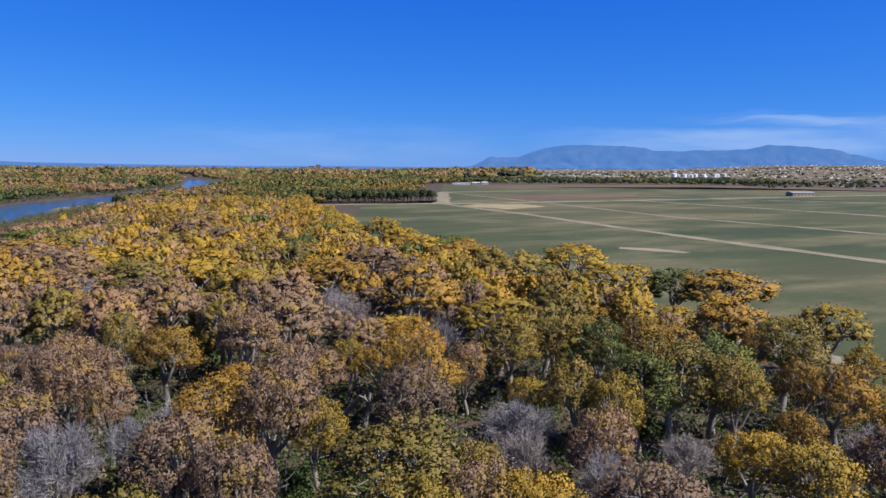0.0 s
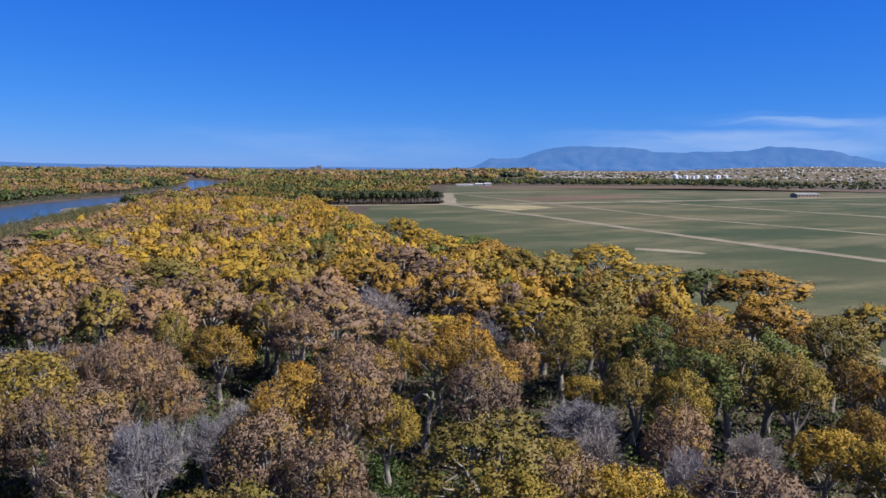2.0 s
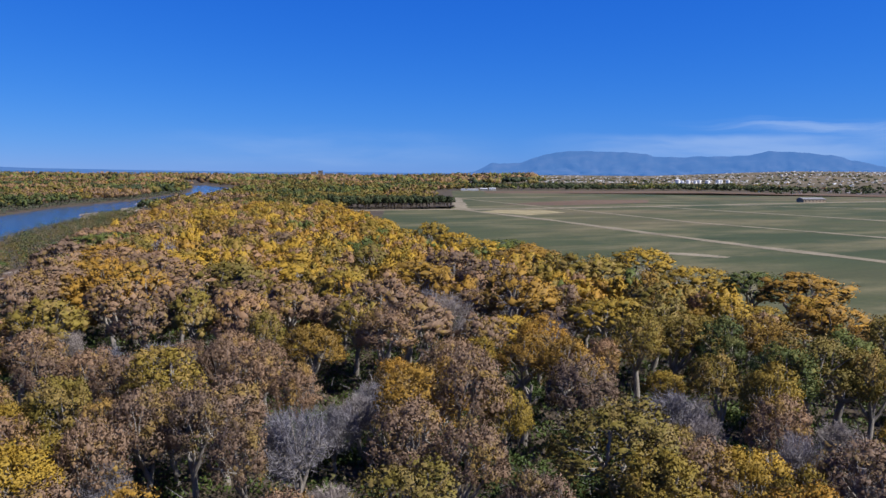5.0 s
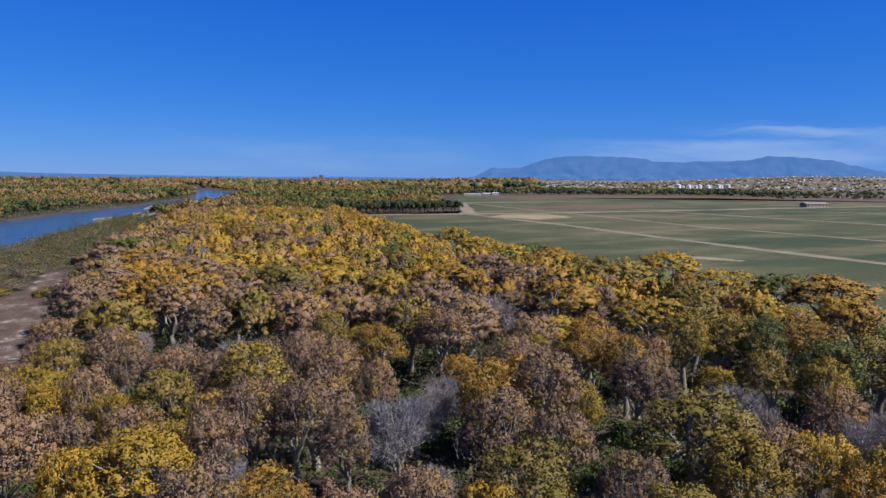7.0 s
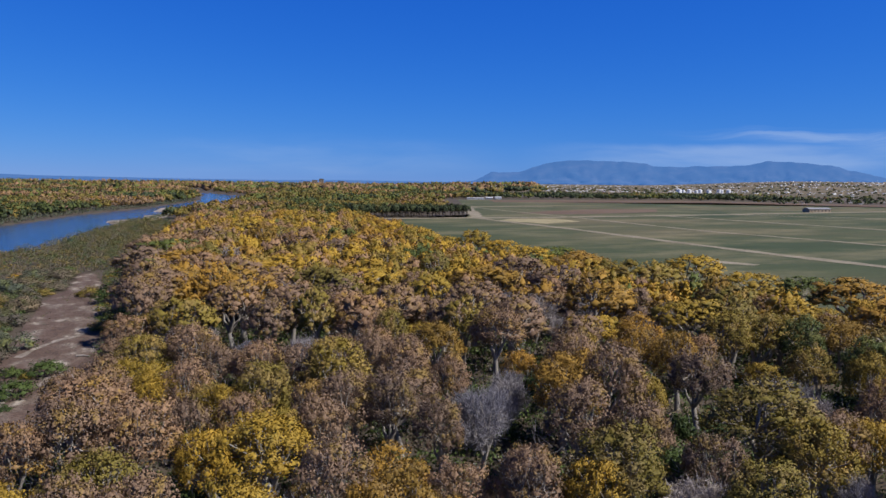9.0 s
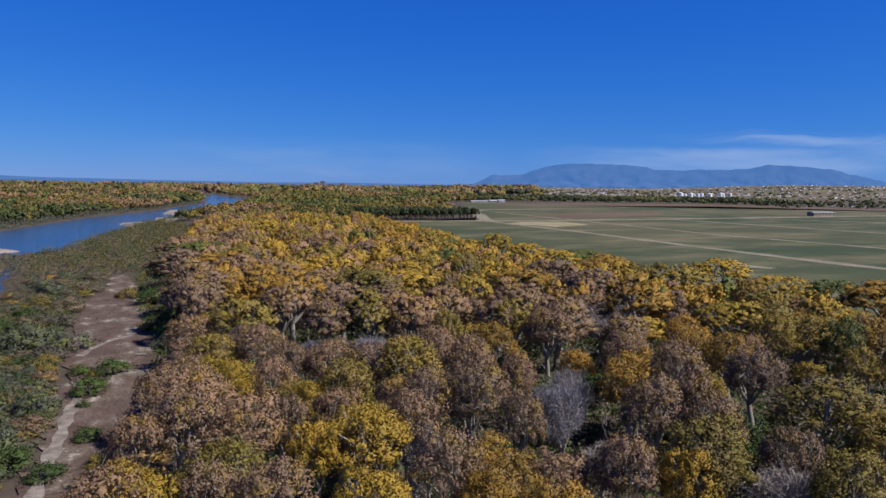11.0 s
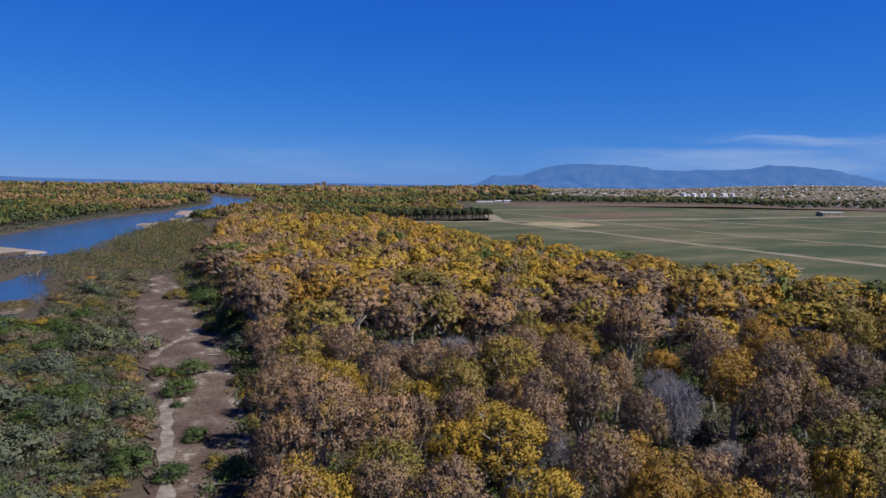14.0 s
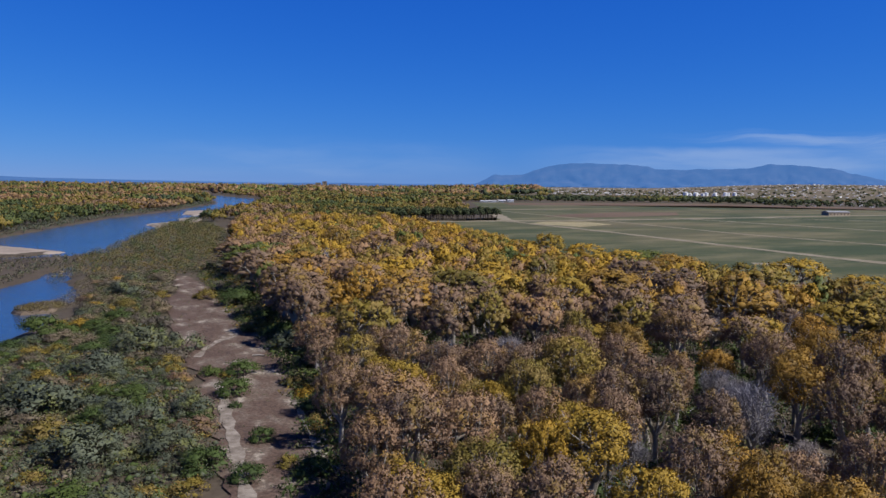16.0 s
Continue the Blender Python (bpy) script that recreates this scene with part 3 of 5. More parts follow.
# ---- mountains ----
def mountains():
    ridge_az = [-50, -40, -33, -29, -21, -13, -8, -3, 1.2, 2.3, 3.7, 4.4, 6.0, 7.8, 8.6, 10.4, 12.1, 14.6, 15.8, 18.2, 20.4, 22.0, 23.6, 25.8, 27.4, 28.6, 29.9, 31.0, 33, 40, 48]
    ridge_el = [0.3, 0.38, 0.35, 0.22, 0.12, 0.06, 0.12, 0.08, 0.05, 0.18, 0.88, 0.83, 0.92, 1.54, 1.68, 1.84, 1.78, 1.63, 1.40, 1.34, 1.37, 1.45, 1.77, 1.62, 1.46, 1.18, 0.82, 0.52, 0.40, 0.4, 0.2]
    az = np.radians(np.arange(-50, 48.01, 0.14))
    el = np.interp(np.degrees(az), ridge_az, ridge_el)
    kern = np.hanning(7); kern /= kern.sum()
    el = np.convolve(np.pad(el, 3, mode="edge"), kern, "valid")
    rng = np.random.default_rng(3)
    jag = np.convolve(rng.normal(size=len(az) + 4), np.array([0.15, 0.2, 0.3, 0.2, 0.15]), "valid") * 0.06
    el = el + jag * (el > 0.4)
    rows, verts = 16, []
    for j in range(rows):
        t = j / (rows - 1)
        r = 4420 + 360 * t
        gully = np.array([noise.ridged_multi_fractal(Vector((a * 42, t * 2.2, 0)), 0.9, 2.1, 4, 1.0, 2.0) for a in az])
        top = 32 + np.tan(np.radians(el)) * 4780
        base = 22.0
        h = base + (top - base) * (t ** 1.25) * (1 - 0.22 * (1 - t) * gully * min(1, t * 3))
        rr = r + 70 * (gully - 1) * (1 - t)
        verts.append(np.stack([np.sin(az) * rr - 36, np.cos(az) * rr - 6, h], -1))
    n = len(az)
    v = np.concatenate(verts)
    i = np.arange(rows - 1)[:, None] * n + np.arange(n - 1)[None]
    f = np.stack([i, i + 1, i + 1 + n, i + n], -1).reshape(-1, 4)
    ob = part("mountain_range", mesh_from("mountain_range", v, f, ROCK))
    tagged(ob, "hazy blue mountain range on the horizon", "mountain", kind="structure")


mountains()

# ---- trees ----
UNIT_R, UNIT_H = 5.0, 13.0


def limbs(rng, tips, h, thick, fork, every=1):
    """A trunk that forks into crooked limbs, one to each cluster of tips."""
    chunks = []
    lean = rng.normal(size=2) * 0.5
    top = np.array([lean[0], lean[1], h * fork])
    trunk_pts = [(0, 0, -0.3), (lean[0] * 0.2, lean[1] * 0.2, h * fork * 0.4), tuple(top)]
    chunks.append(tube(trunk_pts, [thick * 1.25, thick, thick * 0.85], 7))
    ang = np.arctan2(tips[:, 1], tips[:, 0])
    order = np.argsort(ang)
    groups = np.array_split(order, 5)
    for g in groups:
        mean = tips[g].mean(0)
        mid = top + (mean - top) * 0.55 + rng.normal(size=3) * 0.35 + np.array([0, 0, 0.4])
        chunks.append(tube([top, top + (mid - top) * 0.5 + rng.normal(size=3) * 0.25, mid], [thick * 0.7, thick * 0.5, thick * 0.34], 5))
        for k in g[::every]:
            bend = mid + (tips[k] - mid) * 0.5 + rng.normal(size=3) * 0.25
            chunks.append(tube([mid, bend, tips[k]], [thick * 0.3, thick * 0.2, thick * 0.06], 3))
    return joined(chunks)


def dome(rng, n, skirt=-0.15):
    """Places on a round, lobed dome of radius 1: boughs bulge, clefts lie between them."""
    boughs = rng.normal(size=(11, 3)); boughs[:, 2] = np.abs(boughs[:, 2]) * 0.9 - 0.15
    boughs /= np.linalg.norm(boughs, axis=1)[:, None]
    reach = rng.uniform(0.86, 1.12, 11)
    way = rng.normal(size=(6 * n, 3))
    way /= np.linalg.norm(way, axis=1)[:, None]
    way = way[way[:, 2] > skirt][:n]
    near = way @ boughs.T
    k = near.argmax(1)
    bulge = reach[k] * (0.70 + 0.30 * step(0.70, 0.95, near.max(1)))
    return way * (bulge * rng.uniform(0.90, 1.03, len(way)))[:, None]


def crown_tips(rng, n):
    """Where the twigs end, over the whole dome of the crown."""
    d = dome(rng, n)
    deep = rng.uniform(size=len(d)) < 0.12
    d[deep] *= rng.uniform(0.45, 0.8, (int(deep.sum()), 1))
    return d * (UNIT_R * 0.86, UNIT_R * 0.86, UNIT_H * 0.36) + (0, 0, UNIT_H * 0.565)


def twig_slivers(rng, tips, n, length, width, hub):
    """Fine bare twigs as thin slivers that fan out from the bough ends."""
    idx = rng.integers(0, len(tips), n)
    out = tips[idx] - hub
    out /= np.linalg.norm(out, axis=1)[:, None]
    way = out * 0.75 + rng.normal(size=(n, 3)) * 0.72 + np.array([0, 0, 0.15])
    way /= np.linalg.norm(way, axis=1)[:, None]
    start = tips[idx] - out * rng.uniform(0, 2.0, n)[:, None] + rng.normal(size=(n, 3)) * 0.45
    side = np.cross(way, rng.normal(size=(n, 3))); side /= np.linalg.norm(side, axis=1)[:, None]
    ln = (length * rng.uniform(0.5, 1.4, n))[:, None]
    v = np.stack([start - side * width, start + side * width, start + way * ln + side * width * 0.2, start + way * ln - side * width * 0.2], 1).reshape(-1, 3)
    return v, np.arange(4 * n).reshape(n, 4)


def make_tree(seed, kind, puffs, per_puff, leaf, label, twigs=0):
    """One cottonwood: trunk with limbs, and a crown of leaf clumps in billows."""
    rng = np.random.default_rng(seed)
    tips = crown_tips(rng, puffs)
    base = new("cottonwood_tree")
    base.empty_display_size = 0.5
    v, f = limbs(rng, tips, UNIT_H, 0.42, rng.uniform(0.22, 0.34), 1 if kind == "bare" else 4)
    part("trunk", mesh_from("trunk", v, f, BARK), base)
    if kind == "bare":
        hub = np.array([0, 0, UNIT_H * 0.4])
        chunks = [twig_slivers(rng, tips, per_puff * puffs, leaf, 0.036, hub)]
        tagged(part("twig_spray", mesh_from("twig_spray", *joined(chunks), LEAF["bare"]), base), kind="stuff")
    else:
        rad = rng.uniform(0.45, 0.95, puffs) * (1.0 if puffs > 70 else 1.15)
        cnt = (per_puff * (rad / 0.9) ** 2).astype(int)
        part("crown", leaf_mesh("crown", LEAF[kind], rng, tips, rad, cnt, leaf, core_size=0.36 if leaf < 0.14 else 0.6, flat=0.9, rough=0.4 if leaf < 0.14 else 0.15, hubs=np.tile((0, 0, UNIT_H * 0.5), (puffs, 1))), base)
        if twigs:
            tagged(part("twig_spray", mesh_from("twig_spray", *twig_slivers(rng, tips, twigs, 1.3, 0.02, np.array([0, 0, UNIT_H * 0.4])), LEAF["bare"]), base), kind="stuff")
    tagged(base, label, "tree", "riverside cottonwoods")
    return base


LABELS = {
    "gold": "cottonwood tree with bright golden autumn leaves", "orange": "cottonwood tree with orange-gold autumn leaves",
    "brown": "cottonwood tree with dry pinkish-brown leaves", "olive": "cottonwood tree turning olive and yellow",
    "green": "cottonwood tree still in green leaf", "bare": "leafless pale grey tree with fine twigs"}
SHAPES = {}
for k_i, kind in enumerate(LABELS):
    near, mid = [], []
    for s in range(3):
        if kind == "bare":
            near.append(make_tree(100 + k_i * 10 + s, kind, 60, 92, 0.95, LABELS[kind]))
            mid.append(make_tree(200 + k_i * 10 + s, kind, 40, 60, 1.2, LABELS[kind]))
        else:
            tw = 300 if kind == "brown" else 70
            near.append(make_tree(100 + k_i * 10 + s, kind, 136, 104 if kind != "brown" else 96, 0.118, LABELS[kind], twigs=tw))
            mid.append(make_tree(200 + k_i * 10 + s, kind, 116, 36, 0.16, LABELS[kind], twigs=160 if kind == "brown" else 0))
    SHAPES[kind] = (near, mid)

GOLD_A = [
    (-37.2, 45.3, 2.4), (-55.5, 46.0, 2.4), (-10.1, 52.7, 2.5), (-44.2, 59.0, 2.4), (22.1, 59.7, 2.9), (-39.4, 60.2, 5.0),
    (19.4, 65.1, 2.7), (42.1, 69.8, 4.0), (-47.6, 76.3, 2.8), (41.0, 76.6, 3.1), (-56.7, 78.7, 2.4), (1.0, 81.3, 3.1),
    (29.6, 84.1, 3.3), (-60.6, 85.6, 4.2), (71.7, 123.5, 4.8), (21.5, 126.0, 6.1), (-26.3, 152.4, 5.0), (49.5, 168.8, 6.3),
    (-42.3, 177.4, 5.8), (44.0, 192.4, 6.2), (-70.2, 194.8, 6.5), (4.3, 228.9, 5.6), (-2.6, 256.4, 7.2), (-24.8, 286.0, 7.5),
    (-11.4, 288.0, 7.5), (-37.5, 351.2, 7.5), (-50.3, 358.2, 7.5), (-125.2, 368.6, 7.5), (-110.0, 473.0, 7.5), (-129.1, 485.7, 7.5),
]
GOLD_B = [
    (-99.4, 556.0, 7.5),
]
ORANGE_A = [
    (-23.5, 43.3, 2.8), (-28.0, 46.6, 2.4), (-26.8, 50.4, 2.4), (19.3, 54.3, 2.4), (-27.4, 55.2, 2.8), (-8.5, 80.9, 4.6),
    (-6.1, 86.8, 3.2), (56.0, 91.2, 4.0), (10.9, 98.9, 4.1), (5.7, 104.4, 4.0), (-24.4, 109.3, 4.1), (8.5, 112.8, 4.2),
    (43.0, 116.1, 6.6), (57.1, 125.3, 5.1), (31.2, 140.4, 3.7), (-63.2, 140.8, 6.0), (8.1, 142.5, 6.0), (-76.6, 147.8, 5.5),
    (-71.7, 148.2, 4.5), (67.7, 155.7, 6.6), (-89.7, 172.7, 6.8), (-11.6, 174.3, 6.1), (16.4, 207.8, 6.9), (-99.7, 209.2, 6.4),
    (19.0, 221.2, 6.4), (-99.6, 300.3, 7.5), (-71.4, 421.9, 7.5),
]
BROWN_A = [
    (-58.7, 43.9, 2.7), (-44.8, 45.1, 2.6), (-50.3, 46.5, 2.7), (25.6, 50.9, 2.6), (-31.6, 51.4, 3.5), (42.3, 53.1, 2.7),
    (-15.8, 53.2, 2.7), (-21.7, 54.7, 2.5), (31.2, 55.9, 2.6), (-61.1, 56.8, 2.8), (-57.4, 60.3, 4.6), (27.9, 61.4, 4.7),
    (-51.9, 62.3, 3.9), (15.4, 64.9, 3.3), (-48.5, 66.2, 2.5), (-35.6, 66.7, 2.4), (-43.1, 67.3, 2.4), (-58.7, 67.7, 4.8),
    (-3.1, 68.0, 3.4), (-23.2, 69.3, 2.8), (-8.5, 69.9, 3.5), (51.0, 73.2, 2.8), (-28.8, 73.5, 3.6), (-37.1, 73.5, 3.0),
    (-34.0, 73.7, 3.2), (27.4, 76.8, 2.5), (-67.0, 78.3, 2.9), (-62.2, 78.5, 2.9), (-32.9, 79.8, 3.0), (-27.9, 80.0, 4.2),
]
BROWN_B = [
    (-53.3, 80.0, 3.3), (-2.7, 81.2, 3.8), (-21.9, 87.6, 3.0), (9.9, 87.6, 4.0), (-42.6, 89.9, 3.7), (-47.6, 92.0, 3.9),
    (-28.3, 92.2, 3.7), (-53.9, 92.8, 2.9), (-33.1, 96.5, 3.1), (-5.2, 96.6, 3.4), (-37.8, 97.5, 2.9), (-28.2, 98.0, 2.9),
    (-33.4, 101.9, 3.7), (-60.3, 102.4, 4.1), (-3.3, 102.8, 4.0), (-14.4, 112.4, 5.2), (-75.8, 115.5, 4.1), (-37.0, 119.9, 4.3),
    (-52.9, 120.9, 3.6), (-11.5, 121.4, 4.6), (-40.1, 128.1, 4.6), (-32.2, 132.0, 4.1), (-63.1, 132.5, 3.5), (-51.9, 133.3, 4.1),
    (-82.7, 134.8, 3.6), (-17.1, 136.7, 4.0), (-92.5, 146.5, 3.3), (-87.3, 147.2, 4.6), (-85.2, 156.7, 4.8), (-60.4, 158.0, 5.1),
]
BROWN_C = [
    (-93.4, 166.8, 4.4), (3.0, 170.0, 4.2), (-75.5, 180.9, 5.5), (-3.3, 181.2, 6.3), (-89.9, 193.7, 5.9), (-111.4, 207.8, 5.5),
    (-60.2, 253.4, 7.5), (-130.1, 261.1, 6.9), (-141.9, 268.2, 7.5), (-78.8, 277.8, 7.5), (-120.1, 293.9, 7.5),
]
OLIVE_A = [
    (2.0, 50.2, 2.4), (-50.5, 50.8, 2.4), (-7.6, 55.9, 4.0), (11.2, 60.8, 3.0), (10.0, 67.6, 4.9), (-40.3, 69.5, 2.6),
    (-43.4, 77.8, 3.8), (-49.8, 79.0, 2.5), (-36.8, 85.6, 3.8), (44.4, 90.7, 3.6), (27.3, 93.6, 2.7), (38.5, 93.6, 3.9),
    (-67.5, 100.9, 3.9), (58.0, 109.0, 4.2), (22.0, 109.3, 3.5), (-31.7, 111.3, 3.3), (30.0, 114.2, 5.5), (-68.1, 119.8, 4.8),
    (-19.5, 120.9, 3.4), (-45.2, 121.4, 4.1), (28.1, 123.5, 3.9), (31.8, 135.2, 4.2), (-50.3, 158.8, 5.0), (-53.7, 170.3, 6.0),
    (28.7, 180.6, 6.9), (22.4, 197.3, 4.1), (-25.8, 199.6, 5.3), (-37.8, 214.6, 6.1), (-95.8, 216.8, 5.5), (-107.6, 279.3, 7.2),
]
OLIVE_B = [
    (-128.4, 302.5, 7.5), (-96.5, 316.5, 7.5),
]
GREEN_A = [
    (34.7, 92.0, 3.4), (45.0, 99.0, 4.5), (33.8, 110.5, 3.1), (60.9, 164.7, 7.1), (-31.8, 234.5, 5.7), (13.4, 236.0, 4.8),
    (-120.4, 245.1, 7.5), (-119.7, 262.6, 7.5),
]
BARE_A = [
    (-36.5, 49.0, 2.4), (-1.6, 53.5, 2.9), (13.4, 57.1, 2.4), (-15.0, 65.7, 2.8), (-33.9, 66.2, 2.4), (-18.9, 71.6, 2.4),
    (-16.7, 80.7, 2.4), (-14.8, 86.0, 3.4), (20.9, 87.8, 6.2), (-14.1, 94.5, 3.0), (-43.5, 102.1, 2.6), (-53.4, 108.1, 4.0),
    (-63.0, 116.3, 3.4), (-70.0, 117.0, 2.4), (-4.6, 140.6, 3.5), (-56.7, 152.7, 3.5), (-21.3, 170.4, 3.1), (-92.3, 228.0, 5.3),
    (-48.5, 289.9, 5.2),
]

STANDS = {"gold": GOLD_A + GOLD_B, "orange": ORANGE_A, "brown": BROWN_A + BROWN_B + BROWN_C, "olive": OLIVE_A + OLIVE_B, "green": GREEN_A, "bare": BARE_A}
rng = np.random.default_rng(11)
standing, used = [], set()


def woods_edge(y):
    """x of the woods' river side."""
    return float(np.interp(y, [40, 69, 81, 95, 124, 156, 190, 233, 290, 326, 372, 406, 547], [-58, -65, -69, -73, -80, -90, -105, -124, -141, -153, -167, -175, -208]))


def plant(kind, x, y, r, h):
    x = max(x, woods_edge(y) + 0.4 * r)
    near, mid = SHAPES[kind]
    first = (near if y < 118 else mid)[int(rng.integers(0, 3))]
    z = float(land(x, y))
    m = pose(x, y, z, 0, 0, rng.uniform(0, 360)) @ Matrix.Diagonal((r / UNIT_R, r / UNIT_R * rng.uniform(0.9, 1.1), h / UNIT_H, 1))
    if first.name not in used:
        used.add(first.name)
        first.matrix_basis = m
    else:
        copy_thing(first, m)
    standing.append((x, y, r))


for kind, rows in STANDS.items():
    for x, y, r in rows:
        h = 13.4 + rng.normal() * 0.7 - (1.6 if kind == "bare" else 0) - (1.2 if r < 3.2 else 0)
        plant(kind, x, y, min(max(r * 1.36, 4.2), 7.4) if kind != "bare" else min(max(r * 1.25, 3.8), 6.0), h)
print("planted", len(standing))

# ---- more of the same woods: between and behind the trees above, and out of view ----
WOODS = [(-60, 46), (-66, 69), (-74, 95), (-81, 124), (-91, 156), (-106, 190), (-125, 233), (-142, 290), (-154, 326), (-168, 372), (-176, 406), (-209, 547),
         (-150, 566), (-104, 535), (-70, 470), (-48, 410), (-23, 305), (-3, 225), (20, 196), (44, 165), (64, 139), (85, 112), (114, 74), (122, 46)]
OPEN = [(-36.6, 114.9, 3.6), (-17.3, 89.5, 3.6), (11.6, 89.4, 4.0), (9.0, 68.4, 4.0), (-47.6, 63.8, 2.8), (-36.3, 64.1, 2.4), (-43.9, 118.5, 4.0), (-21.5, 95.7, 4.0), (7.6, 112.2, 3.6), (3.1, 79.0, 3.6), (9.8, 79.2, 3.2), (35.4, 101.6, 3.6), (-47.8, 91.2, 3.2), (-0.4, 84.2, 4.0), (-8.5, 109.8, 3.2), (-7.4, 108.9, 2.8)]


def far_trees(name, spots, puffs, per_puff, leaf, kind, label, category="woods", core=0.62):
    """Many trees in one mesh. spots: x, y, r, h."""
    rng2 = np.random.default_rng(len(spots) + puffs)
    cs, rs2, hb = [], [], []
    for x, y, r, h in spots:
        z = float(land(x, y))
        cs.append(dome(rng2, puffs) * (r * 0.82, r * 0.82, h * 0.44) + (x, y, z + h * 0.46))
        rs2.append(r * rng2.uniform(0.20, 0.36, puffs))
        hb.append(np.tile((x, y, z + h * 0.5), (puffs, 1)))
    c, rr = np.concatenate(cs), np.concatenate(rs2)
    return tagged(part(name, leaf_mesh(name, LEAF[kind], rng2, c, rr, np.full(len(c), per_puff), leaf, core_size=core, flat=1.05, hubs=np.concatenate(hb))), label, category, kind="stuff")


rng = np.random.default_rng(21)
spots = {k: [] for k in LABELS}
tries = rng.uniform((-270, 20), (122, 640), (30000, 2))
inside = signed(WOODS, tries[:, 0], tries[:, 1]) > 3.0
tries = tries[inside]
tries = tries[np.argsort(np.round(tries[:, 1] / 40))]
taken = np.array(standing)
more = 0
for x, y in tries:
    r = rng.uniform(3.4, 5.0) if y < 170 else rng.uniform(4.0, 6.0)
    east = signed(FIELD_EDGE + [(900, 60), (900, 700)], np.array([x]), np.array([y]))[0] > -30
    near_gap = 0.82 if y < 150 else 0.5 if east else 0.66
    if east:
        r *= 0.85
    if np.any(np.hypot(taken[:, 0] - x, taken[:, 1] - y) < near_gap * (taken[:, 2] + r)):
        continue
    if any(math.hypot(x - a, y - b) < c + r * 0.6 for a, b, c in OPEN):
        continue
    taken = np.vstack([taken, (x, y, r)])
    if east:
        w = (0.40, 0.17, 0.10, 0.22, 0.08, 0.03)
    elif x < woods_edge(y) + 28:
        w = (0.10, 0.14, 0.46, 0.20, 0.05, 0.05)
    elif y > 170:
        w = (0.34, 0.13, 0.27, 0.20, 0.03, 0.03)
    else:
        w = (0.14, 0.12, 0.36, 0.13, 0.03, 0.22)
    kind = list(LABELS)[int(rng.choice(6, p=w))]
    if (y > 190 or more >= 115) and kind == "bare":
        kind = "brown"
    if more < 115:
        more += 1
        plant(kind, x, y, r, rng.uniform(8.5, 11.8))
    else:
        spots[kind].append((x, y, r, rng.uniform(10.5, 13.5)))
print("more", more, {k: len(v) for k, v in spots.items()})
WOOD_LABEL = {"gold": "golden cottonwoods of the far riverside woods", "orange": "orange-gold cottonwoods of the far woods", "brown": "dry brown cottonwoods of the far woods",
              "olive": "olive-yellow trees of the far woods", "green": "green trees of the far woods", "bare": "leafless grey trees of the far woods"}
for k, some in spots.items():
    if some:
        far_trees("woods", some, 24, 24, 0.33, k, WOOD_LABEL[k])
for k in LABELS:
    for lst in SHAPES[k]:
        for ob in lst:
            if ob.name not in used:
                for o in (*ob.children, ob):
                    bpy.data.objects.remove(o)

# woods beyond the river and beyond the field
FAR = {"gold": [], "orange": [], "brown": [], "olive": [], "green": [], "grove": [], "bare": []}
FAR2 = {k: [] for k in FAR}
WET = RIVER


def scatter(n, x0, x1, y0, y1, r0, r1, h, weights, keep, into):
    p = rng.uniform((x0, y0), (x1, y1), (n, 2))
    ok = (signed(WET, p[:, 0], p[:, 1]) < -5) & keep(p[:, 0], p[:, 1])
    for x, y in p[ok]:
        u = 0.5 + 0.62 * noise.noise(Vector((x / 130, y / 190, 3.3))) + 0.25 * noise.noise(Vector((x / 30, y / 40, 1.3))) + rng.normal() * 0.10
        k = list(FAR)[min(6, int(np.searchsorted(np.cumsum(weights), min(max(u, 0.0), 0.999))))]
        r = rng.uniform(r0, r1)
        into[k].append((x, y, r, h * rng.uniform(0.75, 1.1)))


west = lambda x, y: x < np.interp(y, [0, 380, 530, 700, 900, 1210, 1860, 2600], [-430, -316, -345, -372, -384, -434, -650, -990]) - 6
east_bank = lambda x, y: (x > np.interp(y, [400, 620, 927, 1052, 1536, 1800, 2600], [-235, -260, -300, -320, -425, -560, -890])) & (x < np.interp(y, [640, 760, 1500, 1501, 2600], [-112, -30, -30, 900, 700]))
in_view = lambda x, y: (x > -0.72 * y - 120) & (x < 0.66 * y + 100)
scatter(2300, -760, -300, 300, 1000, 5.5, 8.5, 10, (0.0, 0.10, 0.34, 0.18, 0.14, 0.24, 0.0), lambda x, y: west(x, y) & in_view(x, y), FAR)
scatter(1000, -330, 0, 560, 1000, 5.5, 8, 10, (0.14, 0.08, 0.20, 0.30, 0.14, 0.14, 0.0), lambda x, y: east_bank(x, y) & (y > 600 + 0.0 * x), FAR)
scatter(2000, -1500, -300, 950, 2200, 10, 16, 11, (0.0, 0.09, 0.34, 0.16, 0.15, 0.26, 0.0), lambda x, y: west(x, y) & in_view(x, y), FAR2)
scatter(2000, -900, 40, 950, 2300, 9, 14, 11, (0.05, 0.05, 0.24, 0.28, 0.17, 0.21, 0.0), lambda x, y: east_bank(x, y) & in_view(x, y), FAR2)
scatter(900, -60, 760, 1540, 2050, 7, 11, 11, (0.03, 0.01, 0.06, 0.12, 0.20, 0.58, 0.0), lambda x, y: (y > 1560 + 0.05 * x + np.where(x > 480, (480 - x) * 0.35, 0)) & (y < 1960), FAR2)
scatter(240, 600, 1150, 1360, 1900, 4, 6, 4.5, (0.0, 0.02, 0.16, 0.10, 0.10, 0.62, 0.0), lambda x, y: y > 1300 + 0.1 * x, FAR2)
